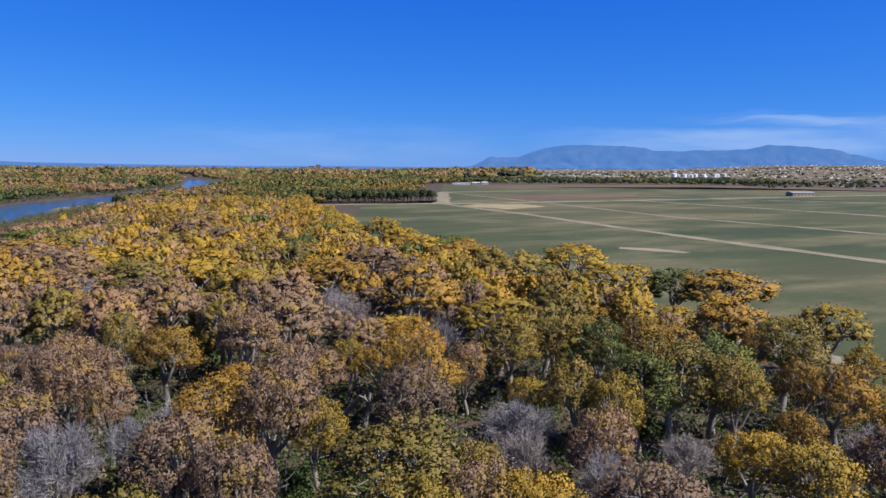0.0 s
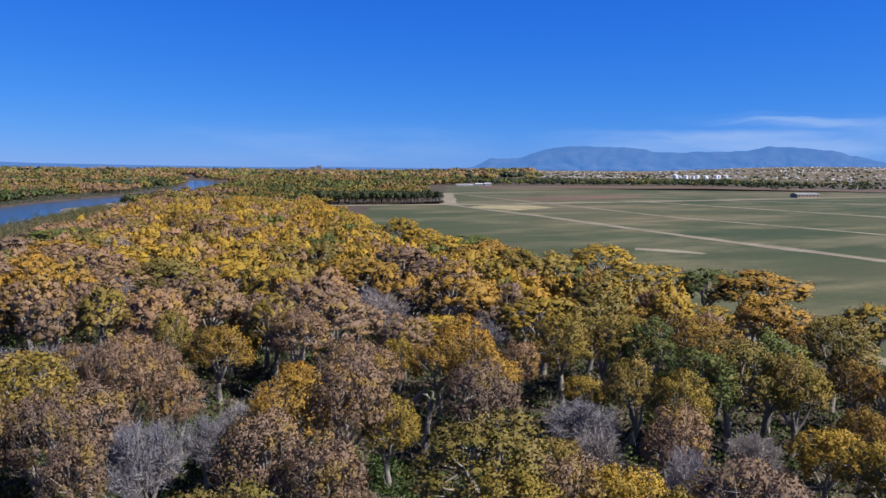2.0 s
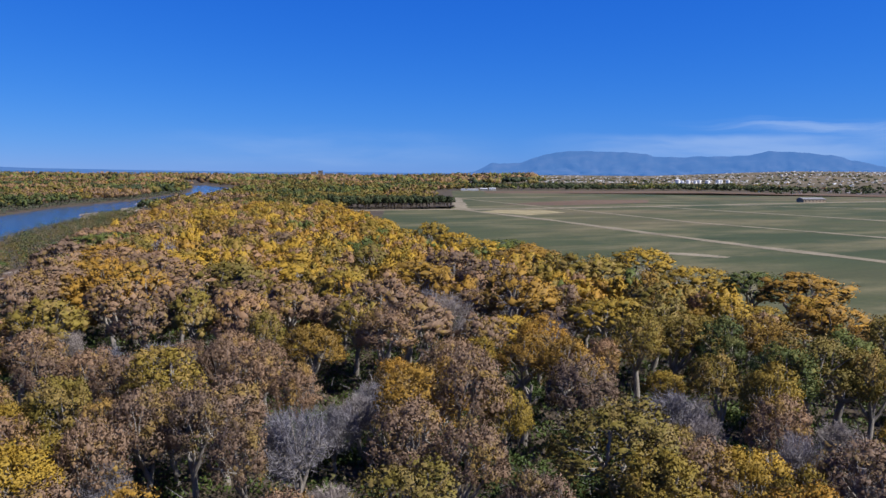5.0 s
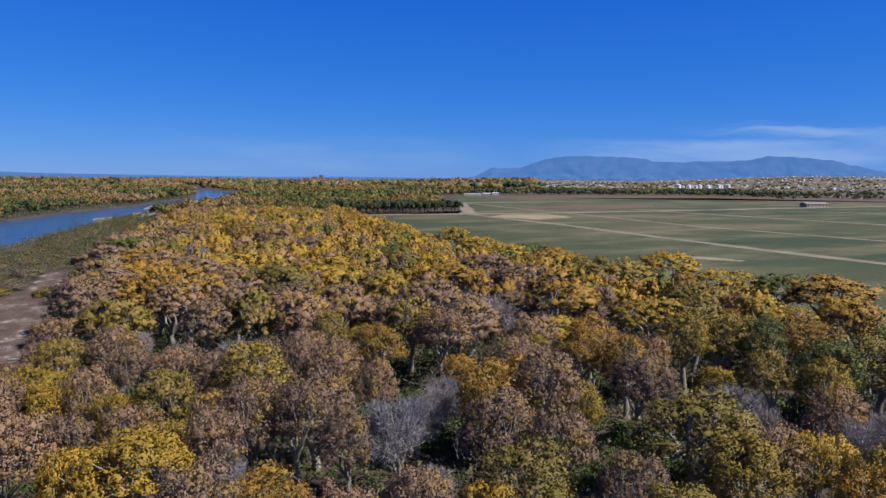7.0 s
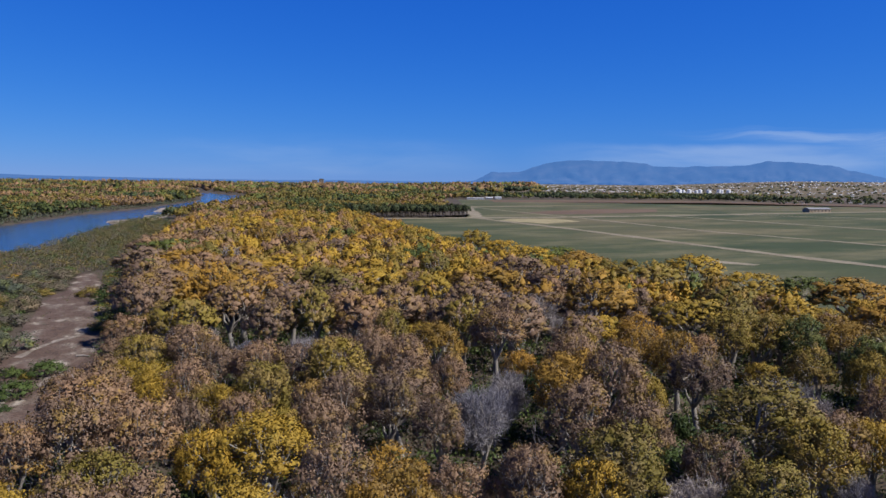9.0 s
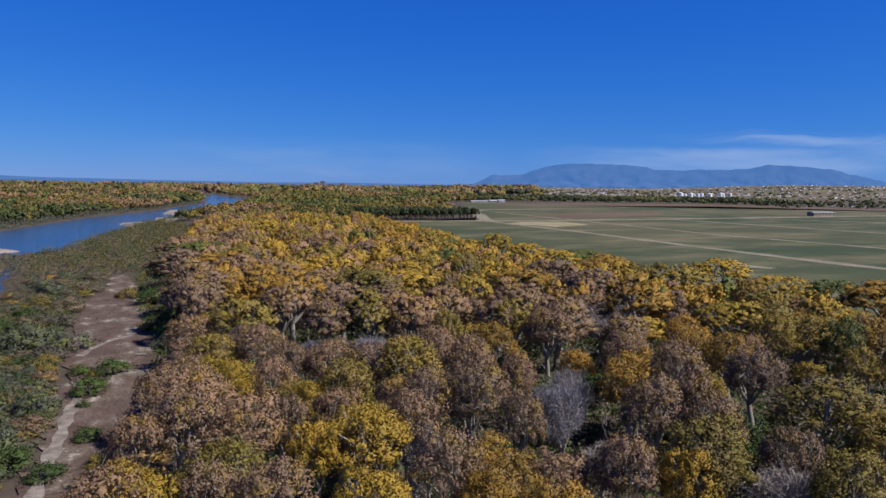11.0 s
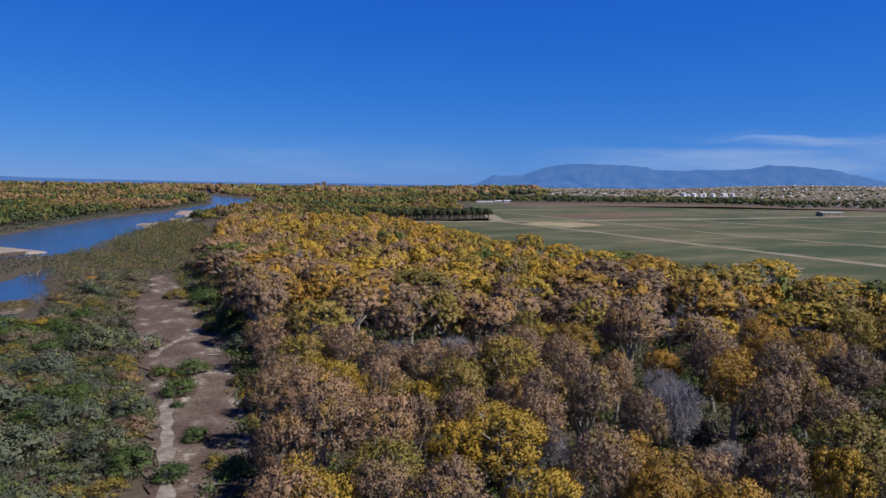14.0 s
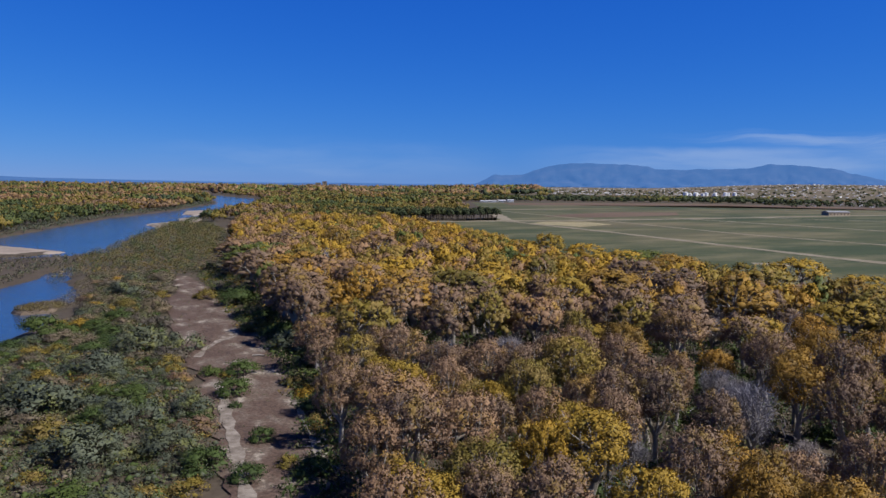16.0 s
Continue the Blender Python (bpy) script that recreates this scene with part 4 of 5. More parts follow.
scatter(520, 300, 1700, 1700, 3600, 4, 7, 4, (0.0, 0.01, 0.10, 0.10, 0.15, 0.64, 0.0), lambda x, y: in_view(x, y) & ~((y < 2500) & (np.abs(x / y - 0.34) < 0.06)), FAR2)
scatter(2000, -3300, 700, 2200, 4700, 24, 42, 12, (0.0, 0.04, 0.36, 0.16, 0.14, 0.30, 0.0), lambda x, y: in_view(x, y) & (x < 0.10 * y + 60), FAR2)
FAR_LABEL = {**WOOD_LABEL, "grove": "dark green trees in the distance"}
for k, some in FAR.items():
    if some:
        far_trees("woods", some, 9, 11, 0.85, k, FAR_LABEL[k])
for k, some in FAR2.items():
    if some:
        far_trees("woods", some, 6, 6, 1.7, k, FAR_LABEL[k], core=0.65)


# the dark grove at the field's corner
def grove_tree(seed):
    r3 = np.random.default_rng(seed)
    base = new("elm_tree")
    n = 26
    tips = crown_tips(r3, n) * np.array([1, 1, 0.97])
    v, f = limbs(r3, tips, UNIT_H, 0.28, 0.2)
    part("trunk", mesh_from("trunk", v, f, DARK_BARK), base)
    part("crown", leaf_mesh("crown", LEAF["grove"], r3, tips, r3.uniform(1.1, 1.8, n), np.full(n, 34), 0.45, hubs=np.tile((0, 0, UNIT_H * 0.5), (n, 1))), base)
    return tagged(base, "dark green broad tree in the grove beside the field", "tree", "grove trees")


grove = [grove_tree(900), grove_tree(901)]
first = [True, True]
for row in range(5):
    for i in range(15):
        x = -3 - i * 7.4 + rng.normal() * 1.2 - row * 2
        y = 699 - i * 2.2 + row * 9.5 + rng.normal() * 1.5
        j = int(rng.integers(0, 2))
        r, h = rng.uniform(4.2, 5.4), rng.uniform(11.5, 14.5)
        m = pose(x, y, 0, 0, 0, rng.uniform(0, 360)) @ Matrix.Diagonal((r / UNIT_R, r / UNIT_R, h / UNIT_H, 1))
        if first[j]:
            grove[j].matrix_basis, first[j] = m, False
        else:
            copy_thing(grove[j], m)


# ---- shrubs on the river side ----
def make_shrub(seed, kind, label, n=28, per=90, leaf=0.034):
    r4 = np.random.default_rng(seed)
    base = new("shrub")
    a, rho = r4.uniform(0, 2 * math.pi, n), np.sqrt(r4.uniform(0, 1, n))
    c = np.stack([np.cos(a) * rho * 0.75, np.sin(a) * rho * 0.75, 0.22 + 0.6 * (1 - rho ** 2) * r4.uniform(0.5, 1.2, n)], -1)
    stems = joined([tube([(0, 0, -0.1), tuple(p * 0.5 + np.array([0, 0, 0.05])), tuple(p)], [0.03, 0.02, 0.008], 3) for p in c[::3]])
    part("stem", mesh_from("stem", *stems, DARK_BARK), base)
    part("foliage", leaf_mesh("foliage", LEAF[kind], r4, c, r4.uniform(0.18, 0.34, n), np.full(n, per), leaf, core_size=0.4, hubs=np.tile((0, 0, 0.1), (n, 1))), base)
    return tagged(base, label, "shrub", "riverside shrubs")


SHRUBS = {
    "sage": "grey-green willow shrub in the river thicket", "weed": "fresh green shrub beside the clearing", "olive": "yellow-green shrub on the river bank",
    "willow": "brown leafless willow brush by the river", "brown": "rust-brown dry shrub in the thicket", "gold": "bright yellow shrub at the edge of the woods"}
shrub_shapes = {k: [make_shrub(500 + 7 * i + j, k, t) for j in range(2)] for i, (k, t) in enumerate(SHRUBS.items())}
used_shrubs = set()


def bush(kind, x, y, r, h):
    ob = shrub_shapes[kind][int(rng.integers(0, 2))]
    m = pose(x, y, float(land(x, y)) + 0.02, 0, 0, rng.uniform(0, 360)) @ Matrix.Diagonal((r, r, h, 1))
    if ob.name not in used_shrubs:
        used_shrubs.add(ob.name)
        ob.matrix_basis = m
    else:
        copy_thing(ob, m)


EDGE_SHRUBS = [
    ("weed", -76.7, 80.8, 2.5, 2.7), ("olive", -71.9, 72.5, 1.9, 2.0), ("weed", -86.1, 101.1, 1.8, 2.0), ("weed", -84.2, 94.6, 1.5, 1.7), 
    ("gold", -74.8, 100.0, 2.6, 3.0), ("weed", -88.0, 112.8, 1.8, 2.0), ("olive", -90.6, 111.3, 1.5, 1.7), ("weed", -93.5, 112.5, 1.9, 2.2), 
    ("brown", -97.2, 108.1, 2.8, 2.8), ("weed", -68.0, 69.7, 1.5, 1.7), ("weed", -75.2, 68.3, 1.3, 1.4), ("olive", -78.2, 106.2, 1.9, 2.2), 
    ("sage", -77.5, 120.2, 2.8, 3.0), ("sage", -82.7, 132.9, 2.8, 3.0), ("olive", -94.3, 150.4, 3.0, 3.2), ("weed", -97.2, 167.0, 3.0, 3.4), 
    ("olive", -87.2, 148.3, 2.8, 3.2)]
BANK_SHRUBS = [
    ("weed", -106.6, 191.2, 3.4, 4.0), ("weed", -110.2, 186.0, 3.0, 3.4), ("olive", -120.6, 194.8, 2.6, 2.8), ("weed", -88.6, 142.4, 2.2, 2.6), 
    ("sage", -72.1, 103.6, 2.2, 2.5), ("weed", -71.0, 92.9, 2.0, 2.3), ("olive", -70.5, 86.2, 1.7, 1.8), ("weed", -139.1, 143.7, 2.8, 3.2), 
    ("weed", -134.6, 144.1, 2.8, 3.2), ("weed", -130.6, 150.4, 3.0, 3.3), ("weed", -131.7, 163.7, 3.0, 3.3), ("olive", -136.4, 179.1, 2.8, 3.0), 
    ("sage", -145.2, 197.0, 2.8, 3.0), ("sage", -89.2, 91.8, 2.2, 2.4), ("weed", -86.9, 87.4, 1.9, 2.1), ("weed", -80.9, 71.2, 1.8, 1.9)]
THICKET_SHRUBS = [
    ("sage", -96.0, 86.8, 2.8, 3.0), ("sage", -96.4, 73.5, 2.6, 2.8), ("sage", -86.4, 75.8, 2.4, 2.6), ("weed", -98.2, 93.7, 2.1, 2.3), 
    ("sage", -112.2, 130.5, 3.0, 3.2), ("sage", -112.8, 113.9, 3.0, 3.2), ("sage", -110.7, 90.4, 3.0, 3.2), ("weed", -101.0, 86.5, 2.6, 2.9), 
    ("olive", -104.0, 80.1, 2.5, 2.8), ("willow", -115.7, 103.6, 3.0, 3.2), ("willow", -128.1, 120.4, 2.8, 3.0), ("sage", -104.9, 131.1, 2.8, 3.0), 
    ("weed", -137.0, 128.4, 2.8, 3.2)]
NAMED_SHRUBS = EDGE_SHRUBS + BANK_SHRUBS + THICKET_SHRUBS
for kind, x, y, r, h in NAMED_SHRUBS:
    bush(kind, x, y, r * 0.92, h * 0.74)
THICKET = [(-150, 250), (-178, 244), (-158, 208), (-144, 168), (-139, 138), (-138, 104), (-140, 44), (-73, 44), (-77, 60), (-81, 78), (-87, 94), (-95, 108), (-107, 133), (-117, 154), (-130, 187), (-138, 214)]
put = [(x, y, r) for _, x, y, r, _ in NAMED_SHRUBS]
count = 0
thick = rng.uniform((-180, 44), (-78, 262), (5000, 2))
for x, y in thick[signed(THICKET, thick[:, 0], thick[:, 1]) > 0.8]:
    if count > 215:
        break
    r = rng.uniform(0.9, 2.0)
    if any(math.hypot(x - a, y - b) < 0.9 * (r + c) for a, b, c in put):
        continue
    put.append((x, y, r))
    count += 1
    if y > 150:
        w = (0.16, 0.10, 0.20, 0.46, 0.04, 0.04)
    elif y > 118:
        w = (0.30, 0.34, 0.14, 0.16, 0.04, 0.02)
    else:
        w = (0.56, 0.18, 0.12, 0.08, 0.06, 0.0)
    kind = list(SHRUBS)[int(rng.choice(6, p=w))]
    bush(kind, x, y, r, r * rng.uniform(0.55, 0.9))
print("shrubs", count)
for k in shrub_shapes:
    for ob in shrub_shapes[k]:
        if ob.name not in used_shrubs:
            for o in (*ob.children, ob):
                bpy.data.objects.remove(o)


def low_growth(name, poly, n, r0, r1, per, leaf, kind, label, hfac=0.7, core=0.0, min_in=0.5):
    """Brush that nobody could count: low puffs scattered over an outline."""
    xs1, ys1 = [p[0] for p in poly], [p[1] for p in poly]
    p = rng.uniform((min(xs1), min(ys1)), (max(xs1), max(ys1)), (n, 2))
    p = p[signed(poly, p[:, 0], p[:, 1]) > min_in]
    r = rng.uniform(r0, r1, len(p))
    z = np.maximum(land(p[:, 0], p[:, 1]), -0.6)
    c = np.stack([p[:, 0], p[:, 1], z + r * hfac * 0.8], -1)
    return tagged(part(name, leaf_mesh(name, LEAF[kind], rng, c, r, np.full(len(c), per), leaf, flat=hfac, core_size=core)), label, "brush", kind="stuff")


low_growth("thicket", THICKET, 5200, 0.6, 1.3, 57, 0.105, "sage", "low grey-green willow thicket on the river bank", core=0.4)
low_growth("thicket", THICKET, 2600, 0.5, 1.2, 54, 0.105, "willow", "low brown willow brush on the river bank", core=0.4)
low_growth("thicket", THICKET, 3400, 0.6, 1.3, 57, 0.105, "weed", "low green brush on the river bank", core=0.4)
low_growth("thicket", THICKET, 1700, 0.5, 1.1, 57, 0.105, "olive", "low yellow-green brush on the river bank", core=0.4)
UPPER = [(-138, 216), (-150, 250), (-178, 244), (-168, 208), (-156, 176), (-134, 176), (-130, 188)]
low_growth("thicket", UPPER, 900, 0.6, 1.5, 40, 0.12, "willow", "brown willow brush where the clearing ends")
SIDE = [(-70, 79), (-74, 89), (-79, 102), (-83, 118), (-90, 138), (-102, 155), (-115, 189), (-130, 223), (-140, 245), (-151, 290), (-122, 240), (-103, 190), (-89, 156), (-79, 124), (-72, 95), (-67, 80)]
low_growth("edge_brush", SIDE, 2600, 0.6, 1.6, 36, 0.17, "weed", "green brush between clearing and woods", min_in=0.4)
low_growth("edge_brush", SIDE, 1300, 0.6, 1.5, 36, 0.17, "sage", "grey-green brush between clearing and woods", min_in=0.4)
low_growth("edge_brush", SIDE, 900, 0.6, 1.4, 36, 0.17, "olive", "yellow-green brush between clearing and woods", min_in=0.4)
BANK = [(-140, 248), (-176, 242), (-189, 236), (-212, 310), (-227, 374), (-249, 464), (-259, 512), (-276, 604), (-240, 570), (-200, 490), (-177, 406), (-169, 372), (-155, 326), (-143, 290), (-136, 250)]
low_growth("bank_brush", BANK, 5200, 0.8, 1.8, 24, 0.22, "willow", "brown willow brush along the river bank")
low_growth("bank_brush", BANK, 1500, 0.8, 2.2, 24, 0.22, "olive", "yellow-green brush along the river bank")
low_growth("bank_brush", BANK, 1700, 0.9, 2.2, 24, 0.22, "sage", "grey-green brush along the river bank")
low_growth("bank_brush", BANK, 800, 1.6, 3.4, 70, 0.22, "weed", "green willow clumps along the river bank", hfac=0.9, min_in=3)
low_growth("bank_brush", BANK, 500, 1.6, 3.2, 70, 0.22, "olive", "yellow-green willow clumps along the river bank", hfac=0.9, min_in=3)
low_growth("bar_brush", SHRUB_BAR, 1500, 0.6, 1.5, 18, 0.28, "willow", "brown brush on the low river bar", min_in=2.5)
low_growth("bar_brush", SHRUB_BAR, 500, 0.6, 1.3, 18, 0.28, "sage", "grey-green brush on the low river bar", min_in=2.5)
low_growth("bar_brush", ISLET, 420, 0.5, 1.1, 40, 0.12, "willow", "brush on the small river islet", min_in=0.7)
low_growth("bar_brush", ISLET, 260, 0.5, 1.1, 40, 0.12, "olive", "yellow-green brush on the small river islet", min_in=0.9)
low_growth("bar_brush", [(-280, 635), (-262, 560), (-255, 545), (-264, 640), (-284, 712), (-292, 680)], 260, 1.0, 2.4, 18, 0.4, "sage", "grey-green brush on the sand spit", min_in=2.0)
WEST_BANK = [(-306, 378), (-316, 429), (-335, 527), (-363, 674), (-373, 845), (-425, 1190), (-470, 1200), (-405, 850), (-392, 680), (-360, 528), (-346, 423), (-345, 370)]
low_growth("bank_brush", WEST_BANK, 4200, 1.2, 3.0, 14, 0.5, "sage", "grey-green willows along the far bank")
low_growth("bank_brush", WEST_BANK, 2000, 1.0, 2.4, 14, 0.5, "willow", "brown brush along the far bank")
STRIP_EDGE = [(x + 0.72 * w, y + 2) for x, y, w in strip] + [(x + 0.98 * w + 3.5, y + 3) for x, y, w in strip][::-1]
low_growth("edge_brush", STRIP_EDGE, 900, 0.3, 0.8, 24, 0.12, "weed", "green brush along the edge of the woods", min_in=0.2)
low_growth("edge_brush", STRIP_EDGE, 500, 0.3, 0.7, 22, 0.12, "sage", "grey-green brush along the edge of the woods", min_in=0.2)
MID = [(x - 0.8 * w, y) for x, y, w in strip] + [(x + 0.8 * w, y + 2) for x, y, w in strip][::-1]
low_growth("dry_weeds", MID, 3600, 0.15, 0.5, 14, 0.09, "willow", "dry brown weeds on the clearing", hfac=0.6)
low_growth("dry_weeds", MID, 1500, 0.15, 0.45, 14, 0.09, "brown", "rust-brown dry weeds on the clearing", hfac=0.5)
low_growth("dry_weeds", MID, 420, 0.25, 0.7, 22, 0.09, "sage", "grey-green weeds on the clearing", hfac=0.7)
NEAR_WOODS = [(-70, 45), (-74, 92), (-90, 135), (-60, 175), (30, 165), (80, 108), (110, 45)]
low_growth("undergrowth", NEAR_WOODS, 9000, 0.6, 1.5, 24, 0.2, "weed", "green undergrowth below the cottonwoods")
low_growth("undergrowth", NEAR_WOODS, 2600, 0.5, 1.5, 18, 0.22, "willow", "dry brush below the cottonwoods")
for a, b, c in OPEN:
    ring = [(a + 1.2 * c * math.cos(k * 0.7854), b + 1.2 * c * math.sin(k * 0.7854)) for k in range(8)]
    low_growth("undergrowth", ring, 150, 0.6, 1.5, 60, 0.16, "weed", "fresh green undergrowth in a gap of the woods", hfac=0.8, min_in=0.3)
# dead brush: bare slivers through the undergrowth
r5 = np.random.default_rng(77)
spots5 = r5.uniform((-70, 48), (90, 150), (1500, 2))
spots5 = spots5[signed(NEAR_WOODS, spots5[:, 0], spots5[:, 1]) > 1]
tips5 = np.c_[spots5, r5.uniform(1.0, 4.5, len(spots5))]
tagged(part("dead_brush", mesh_from("dead_brush", *twig_slivers(r5, tips5, 6000, 1.7, 0.03, np.array([0, 80, -30])), LEAF["bare"])), "pale dead twigs and brush below the trees", "brush", kind="stuff")


# ---- fallen logs ----
def log(pts, r, label):
    v, f = tube(pts, [r * (1 - 0.5 * i / (len(pts) - 1)) for i in range(len(pts))], 8)
    tagged(part("fallen_log", mesh_from("fallen_log", v, f, BARK)), label, "log")


log([(-1.0, 99.5, 0.2), (0.4, 98.6, 2.0), (2.2, 97.5, 4.2), (4.0, 96.3, 6.2)], 0.5, "pale barkless trunk leaning among the trees")
log([(-68.9, 70.8, 0.5), (-68.2, 73.8, 0.52), (-67.6, 76.6, 0.6)], 0.22, "pale fallen log at the clearing's edge")
log([(-89.8, 126.2, 0.5), (-88.6, 126.5, 0.55), (-87.4, 126.2, 0.5)], 0.25, "pale weathered log lying on the clearing")


def snag(x, y, h, lean, label):
    """A standing dead trunk with a few broken limbs."""
    chunks = [tube([(x, y, -0.2), (x + lean * 0.4, y, h * 0.5), (x + lean, y + 0.3, h)], [0.42, 0.33, 0.16], 8)]
    for k in range(4):
        z = h * (0.55 + 0.1 * k)
        a = k * 2.1 + x
        p = np.array([x + lean * z / h, y + 0.1, z])
        q = p + np.array([math.cos(a) * 1.5, math.sin(a) * 1.5, 1.3])
        chunks.append(tube([p, p * 0.5 + q * 0.5 + np.array([0, 0, 0.2]), q], [0.16, 0.10, 0.04], 5))
    v, f = joined(chunks)
    tagged(part("dead_tree", mesh_from("dead_tree", v, f, BARK)), label, "tree")


snag(-62.6, 103.0, 9.5, 0.5, "pale dead standing trunk among the cottonwoods")
snag(-46.4, 94.5, 9.0, -0.8, "grey dead trunk in a gap of the woods")
snag(4.0, 91.5, 7.5, 0.9, "pale broken trunk beside a leaning log")
snag(49.0, 108.0, 8.0, -1.2, "pale crooked dead trunk over bare ground")

# ---- buildings ----
def house(name, size, wall, roof, label, category="house", pitch=0.0, windows=2):
    """Walls, a roof with eaves, windows and a door; base at the ground."""
    w, d, h = size
    base = new(name)
    part("wall", box_mesh("wall", (w, d, h), wall, -0.5), base)
    bm = bmesh.new()
    o, t = 0.6, max(0.3, pitch)
    a = [bm.verts.new(p) for p in ((-w / 2 - o, -d / 2 - o, h - 0.5), (w / 2 + o, -d / 2 - o, h - 0.5), (w / 2 + o, d / 2 + o, h - 0.5), (-w / 2 - o, d / 2 + o, h - 0.5))]
    b = [bm.verts.new(p) for p in ((-w / 2 - o, 0, h - 0.5 + t), (w / 2 + o, 0, h - 0.5 + t))]
    for f in ((a[0], a[1], b[1], b[0]), (a[2], a[3], b[0], b[1]), (a[1], a[2], b[1]), (a[3], a[0], b[0]), (a[3], a[2], a[1], a[0])):
        bm.faces.new(f)
    me = bpy.data.meshes.new("roof")
    bm.to_mesh(me); bm.free(); me.materials.append(roof)
    part("roof", me, base)
    for i in range(windows):
        x = (i + 0.5) / windows * w - w / 2
        part("window", box_mesh("window", (min(1.6, w / windows * 0.5), 0.2, min(1.3, h * 0.35)), GLASS, h * 0.3, (x, -d / 2 - 0.02)), base)
    return tagged(base, label, category)


def ground_pose(x, y, turn=0.0, s=1.0):
    return pose(x, y, float(land(x, y)), 0, 0, turn) @ Matrix.Diagonal((s, s, s, 1))


sheds = [house("farm_shed", (34, 9, 3.0), WHITE_WALL, WHITE_ROOF, "long low white farm shed beside the field", "shed", 1.0, 8),
         house("farm_shed", (13, 10, 4.4), WHITE_WALL, WHITE_ROOF, "tall white farm shed beside the field", "shed", 1.4, 3),
         house("farm_shed", (14, 8, 3.5), WHITE_WALL, WHITE_ROOF, "small white farm shed beside the field", "shed", 1.4, 4)]
for ob, (x, y, a) in zip(sheds, ((36, 1478, 8), (84, 1520, 5), (66, 1512, 0))):
    ob.matrix_basis = ground_pose(x, y, a)
barn = house("barn", (32, 13, 4.6), TAN_WALL, GREY_ROOF, "long grey barn at the far end of the field", "barn", 2.0, 6)
barn.matrix_basis = ground_pose(452, 942, 14)
copy_thing(sheds[0], ground_pose(440, 1790, 4))
HOUSES = [house("house", (15, 10, 4.0), WHITE_WALL, WHITE_ROOF, "small white flat-roofed house in the town", pitch=0.5, windows=3),
          house("house", (14, 11, 4.2), TAN_WALL, GREY_ROOF, "tan stucco house with a grey roof", pitch=2.0, windows=3),
          house("house", (17, 10, 4.0), TAN_WALL, WHITE_ROOF, "tan house with a white metal roof", pitch=1.5, windows=4),
          house("house", (13, 10, 4.2), WHITE_WALL, RED_ROOF, "white house with a brown roof", pitch=2.2, windows=3),
          house("warehouse", (46, 26, 8.0), WHITE_WALL, WHITE_ROOF, "large white warehouse in the distant town", "warehouse", 1.5, 6)]
placed = [False] * len(HOUSES)


def settle(j, x, y, turn, s):
    if placed[j]:
        copy_thing(HOUSES[j], ground_pose(x, y, turn, s))
    else:
        HOUSES[j].matrix_basis, placed[j] = ground_pose(x, y, turn, s), True


for i in range(170):
    a = radians(rng.uniform(3, 29))
    r = rng.uniform(2500 if 0.24 < a < 0.40 else 2100, 4100)
    settle(int(rng.choice(5, p=(0.28, 0.31, 0.2, 0.18, 0.03))), r * math.sin(a), r * math.cos(a), rng.choice([0, 90]) + rng.uniform(-12, 12), rng.uniform(0.45, 0.8) * (0.45 + r / 12000))
for i in range(75):
    x, y = rng.uniform(620, 1080), rng.uniform(1380, 1850)
    settle(int(rng.choice(4)), x, y, rng.uniform(0, 180), rng.uniform(0.6, 0.9))
for i in range(40):
    x, y = rng.uniform(-420, -40), rng.uniform(1000, 2000)
    if x > -0.19 * y - 60:
        settle(int(rng.choice(4)), x, y, rng.uniform(0, 180), 0.9)
for i in range(14):
    y = rng.uniform(1100, 4000)
    settle(0, -0.5 * y + rng.uniform(-0.15, 0.1) * y, y, rng.uniform(0, 180), 0.8 * y / 1500)


def storage_tank():
    base = new("storage_tank")
    for name, r0, r1, z0, z1 in (("shell", 10.0, 10.0, -0.5, 15.5), ("roof", 10.3, 0.4, 15.5, 18.0)):
        bm = bmesh.new()
        bmesh.ops.create_cone(bm, cap_ends=True, segments=32, radius1=r0, radius2=r1, depth=z1 - z0)
        bmesh.ops.translate(bm, vec=(0, 0, (z0 + z1) / 2), verts=bm.verts[:])
        me = bpy.data.meshes.new(name)
        bm.to_mesh(me); bm.free(); me.materials.append(TANK_WHITE)
        part(name, me, base)
    return tagged(base, "white cylindrical oil storage tank on the town's edge", "tank", "tank farm")


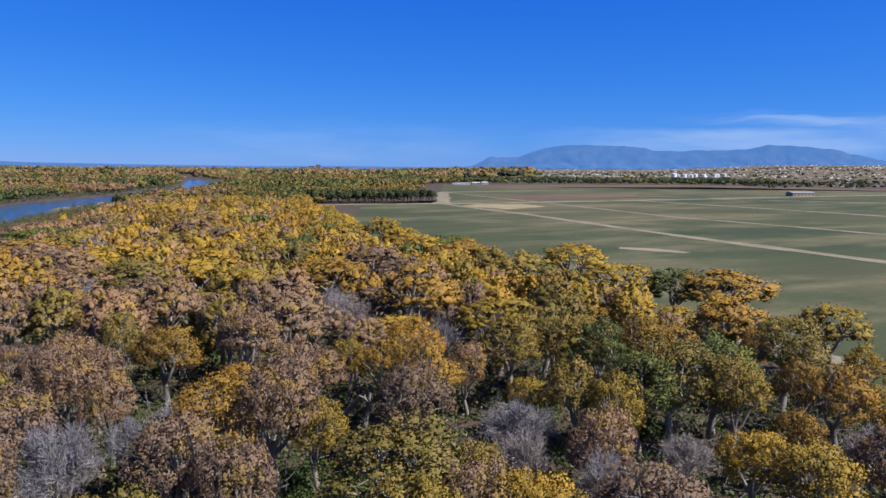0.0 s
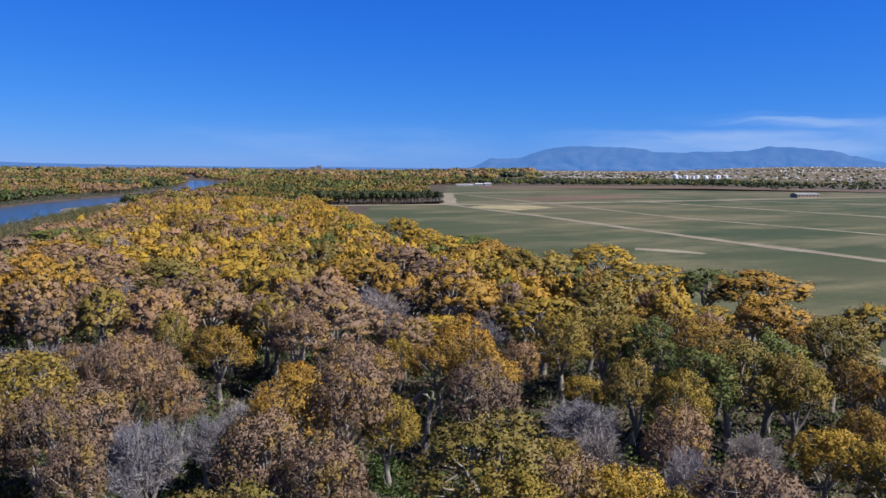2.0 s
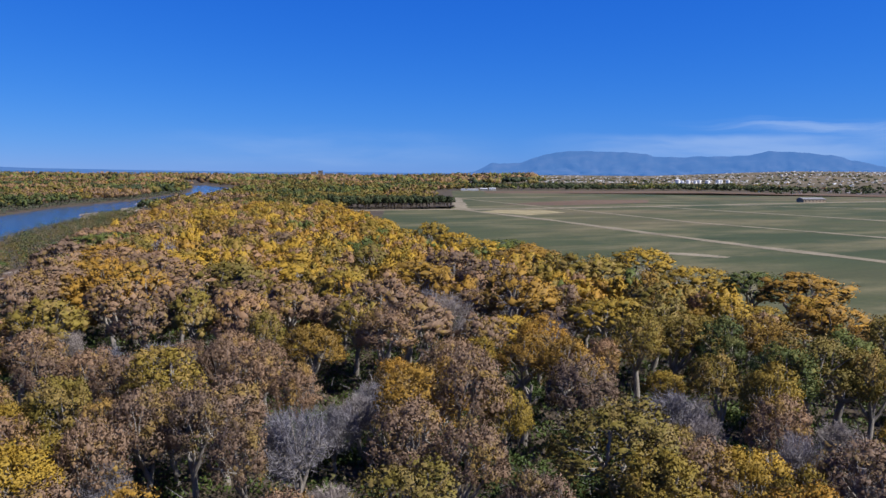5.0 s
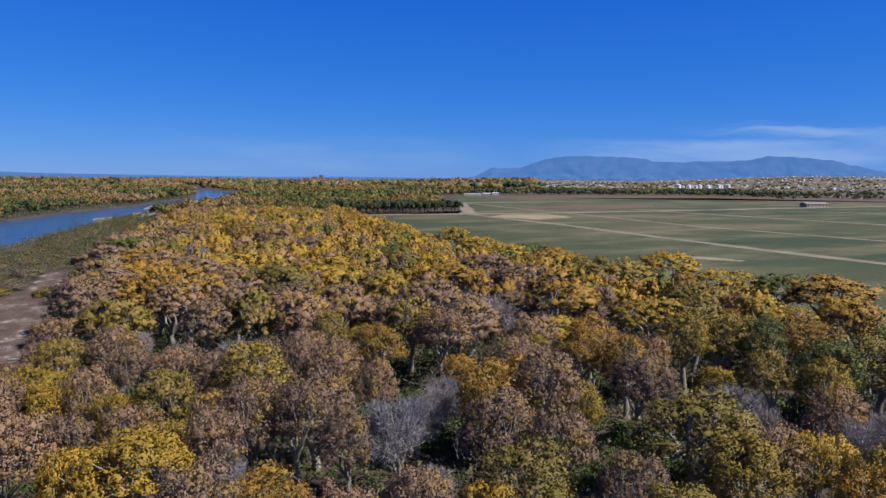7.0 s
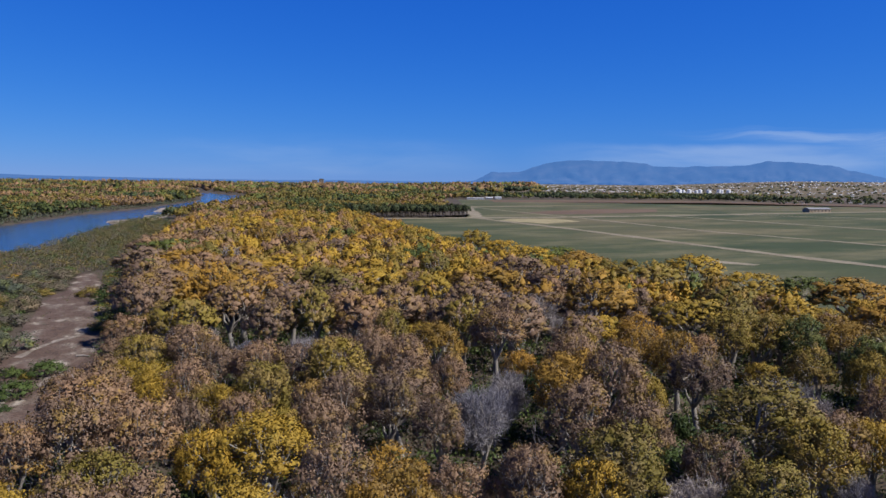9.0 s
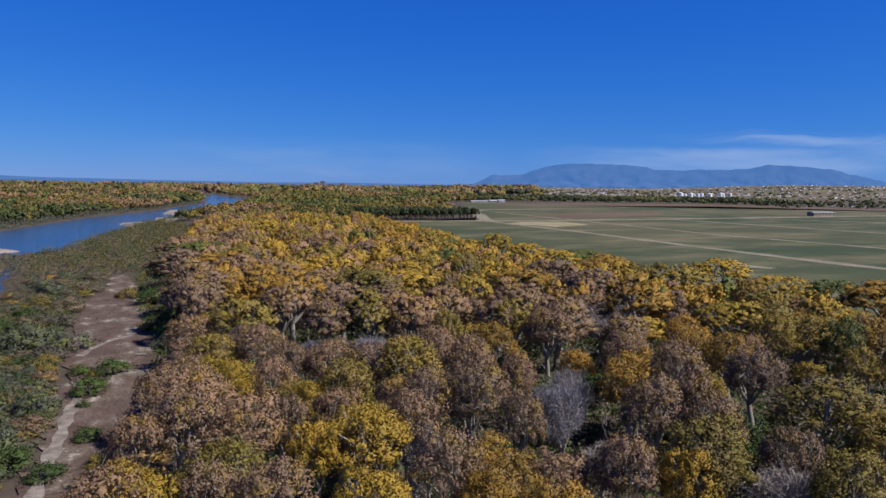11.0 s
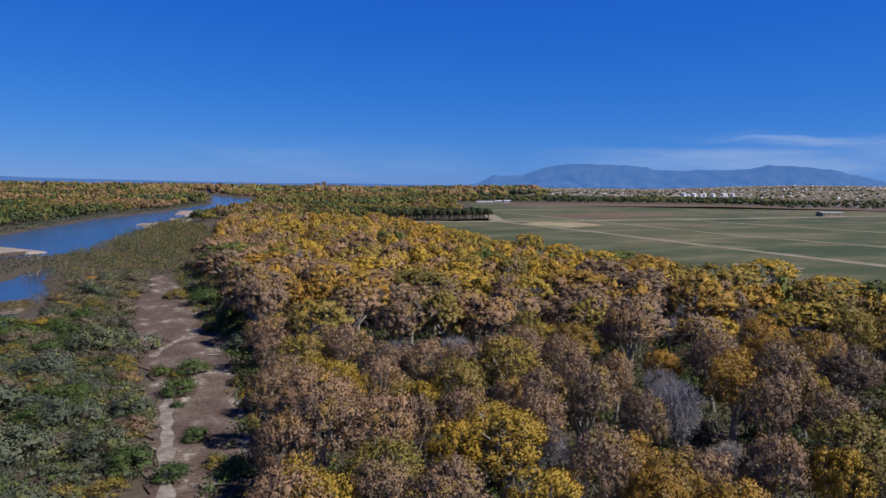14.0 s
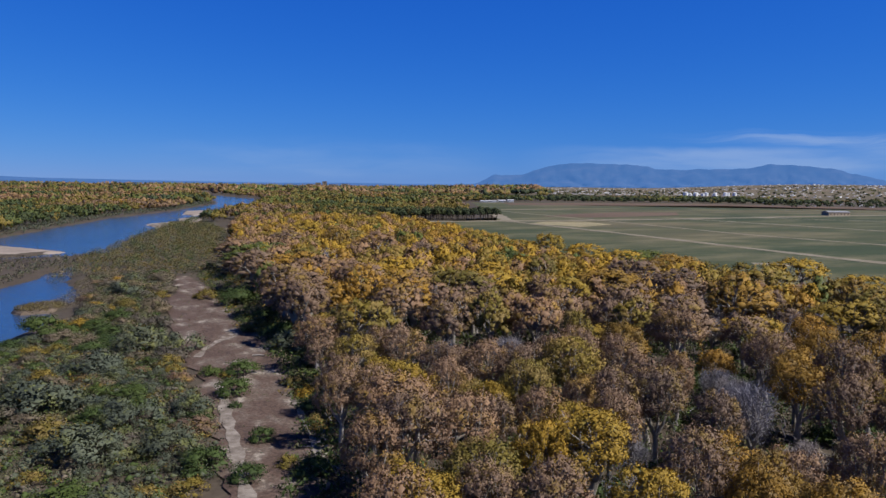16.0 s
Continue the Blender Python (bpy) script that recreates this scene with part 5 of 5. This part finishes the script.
tank = storage_tank()
for i, (dx, dy, s) in enumerate(((0, 0, 1.05), (26, 12, 0.9), (48, 8, 1.15), (72, 50, 0.8), (92, 30, 0.9), (116, 44, 1.1), (138, 20, 1.0), (166, 60, 0.85), (196, 40, 1.1), (228, 70, 0.95), (252, 60, 1.05))):
    m = ground_pose(716 + dx * 0.74, 2345 + dy * 1.3, i * 20, s * 0.76)
    if i:
        copy_thing(tank, m)
    else:
        tank.matrix_basis = m


def tower_block(w, d, floors):
    """A far office block with bands of windows."""
    base = new("office_building")
    h = floors * 4.0
    part("wall", box_mesh("wall", (w, d, h), TAN_WALL, -1), base)
    part("roof", box_mesh("roof", (w + 0.6, d + 0.6, 1.0), GREY_ROOF, h - 1), base)
    for k in range(floors):
        part("window_band", box_mesh("window_band", (w * 0.92, 0.4, 1.6), GLASS, k * 4.0 + 0.6, (0, -d / 2)), base)
    return tagged(base, "pale office block of the far city centre", "building")


for i, (az, r, w, fl) in enumerate(((-11.0, 4300, 40, 5), (-10.4, 4320, 30, 7), (-9.9, 4280, 26, 9), (-9.3, 4350, 44, 5), (-8.4, 4330, 36, 6))):
    ob = tower_block(w, w * 0.7, fl)
    a = radians(az)
    ob.matrix_basis = ground_pose(r * math.sin(a), r * math.cos(a), -az)


def town_blocks():
    """The rest of the far town: roofs too small to tell apart."""
    r6 = np.random.default_rng(31)
    groups = {0: [], 1: []}
    unit = np.array([(x, y, z) for z in (0, 1) for x, y in ((-0.5, -0.5), (0.5, -0.5), (0.5, 0.5), (-0.5, 0.5))], float)
    quads = np.array([(0, 1, 5, 4), (1, 2, 6, 5), (2, 3, 7, 6), (3, 0, 4, 7), (4, 5, 6, 7)])
    for i in range(1300):
        r, a = r6.uniform(2480, 4300), radians(r6.uniform(-4, 33))
        x, y = r * math.sin(a), r * math.cos(a)
        w, d, h = r6.uniform(3, 9), r6.uniform(4, 7), r6.uniform(1.5, 2.8)
        v = unit * (w, d, h) + (x, y, float(land(x, y)) - 0.5)
        groups[int(r6.uniform() < 0.3)].append(v)
    for g, mat, label in ((0, WHITE_ROOF, "white roofs of the distant town"), (1, TAN_WALL, "tan blocks of the distant town")):
        vs = np.concatenate(groups[g])
        fs = np.concatenate([quads + 8 * i for i in range(len(groups[g]))])
        tagged(part("town", mesh_from("town", vs, fs, mat)), label, "town", kind="stuff")


town_blocks()
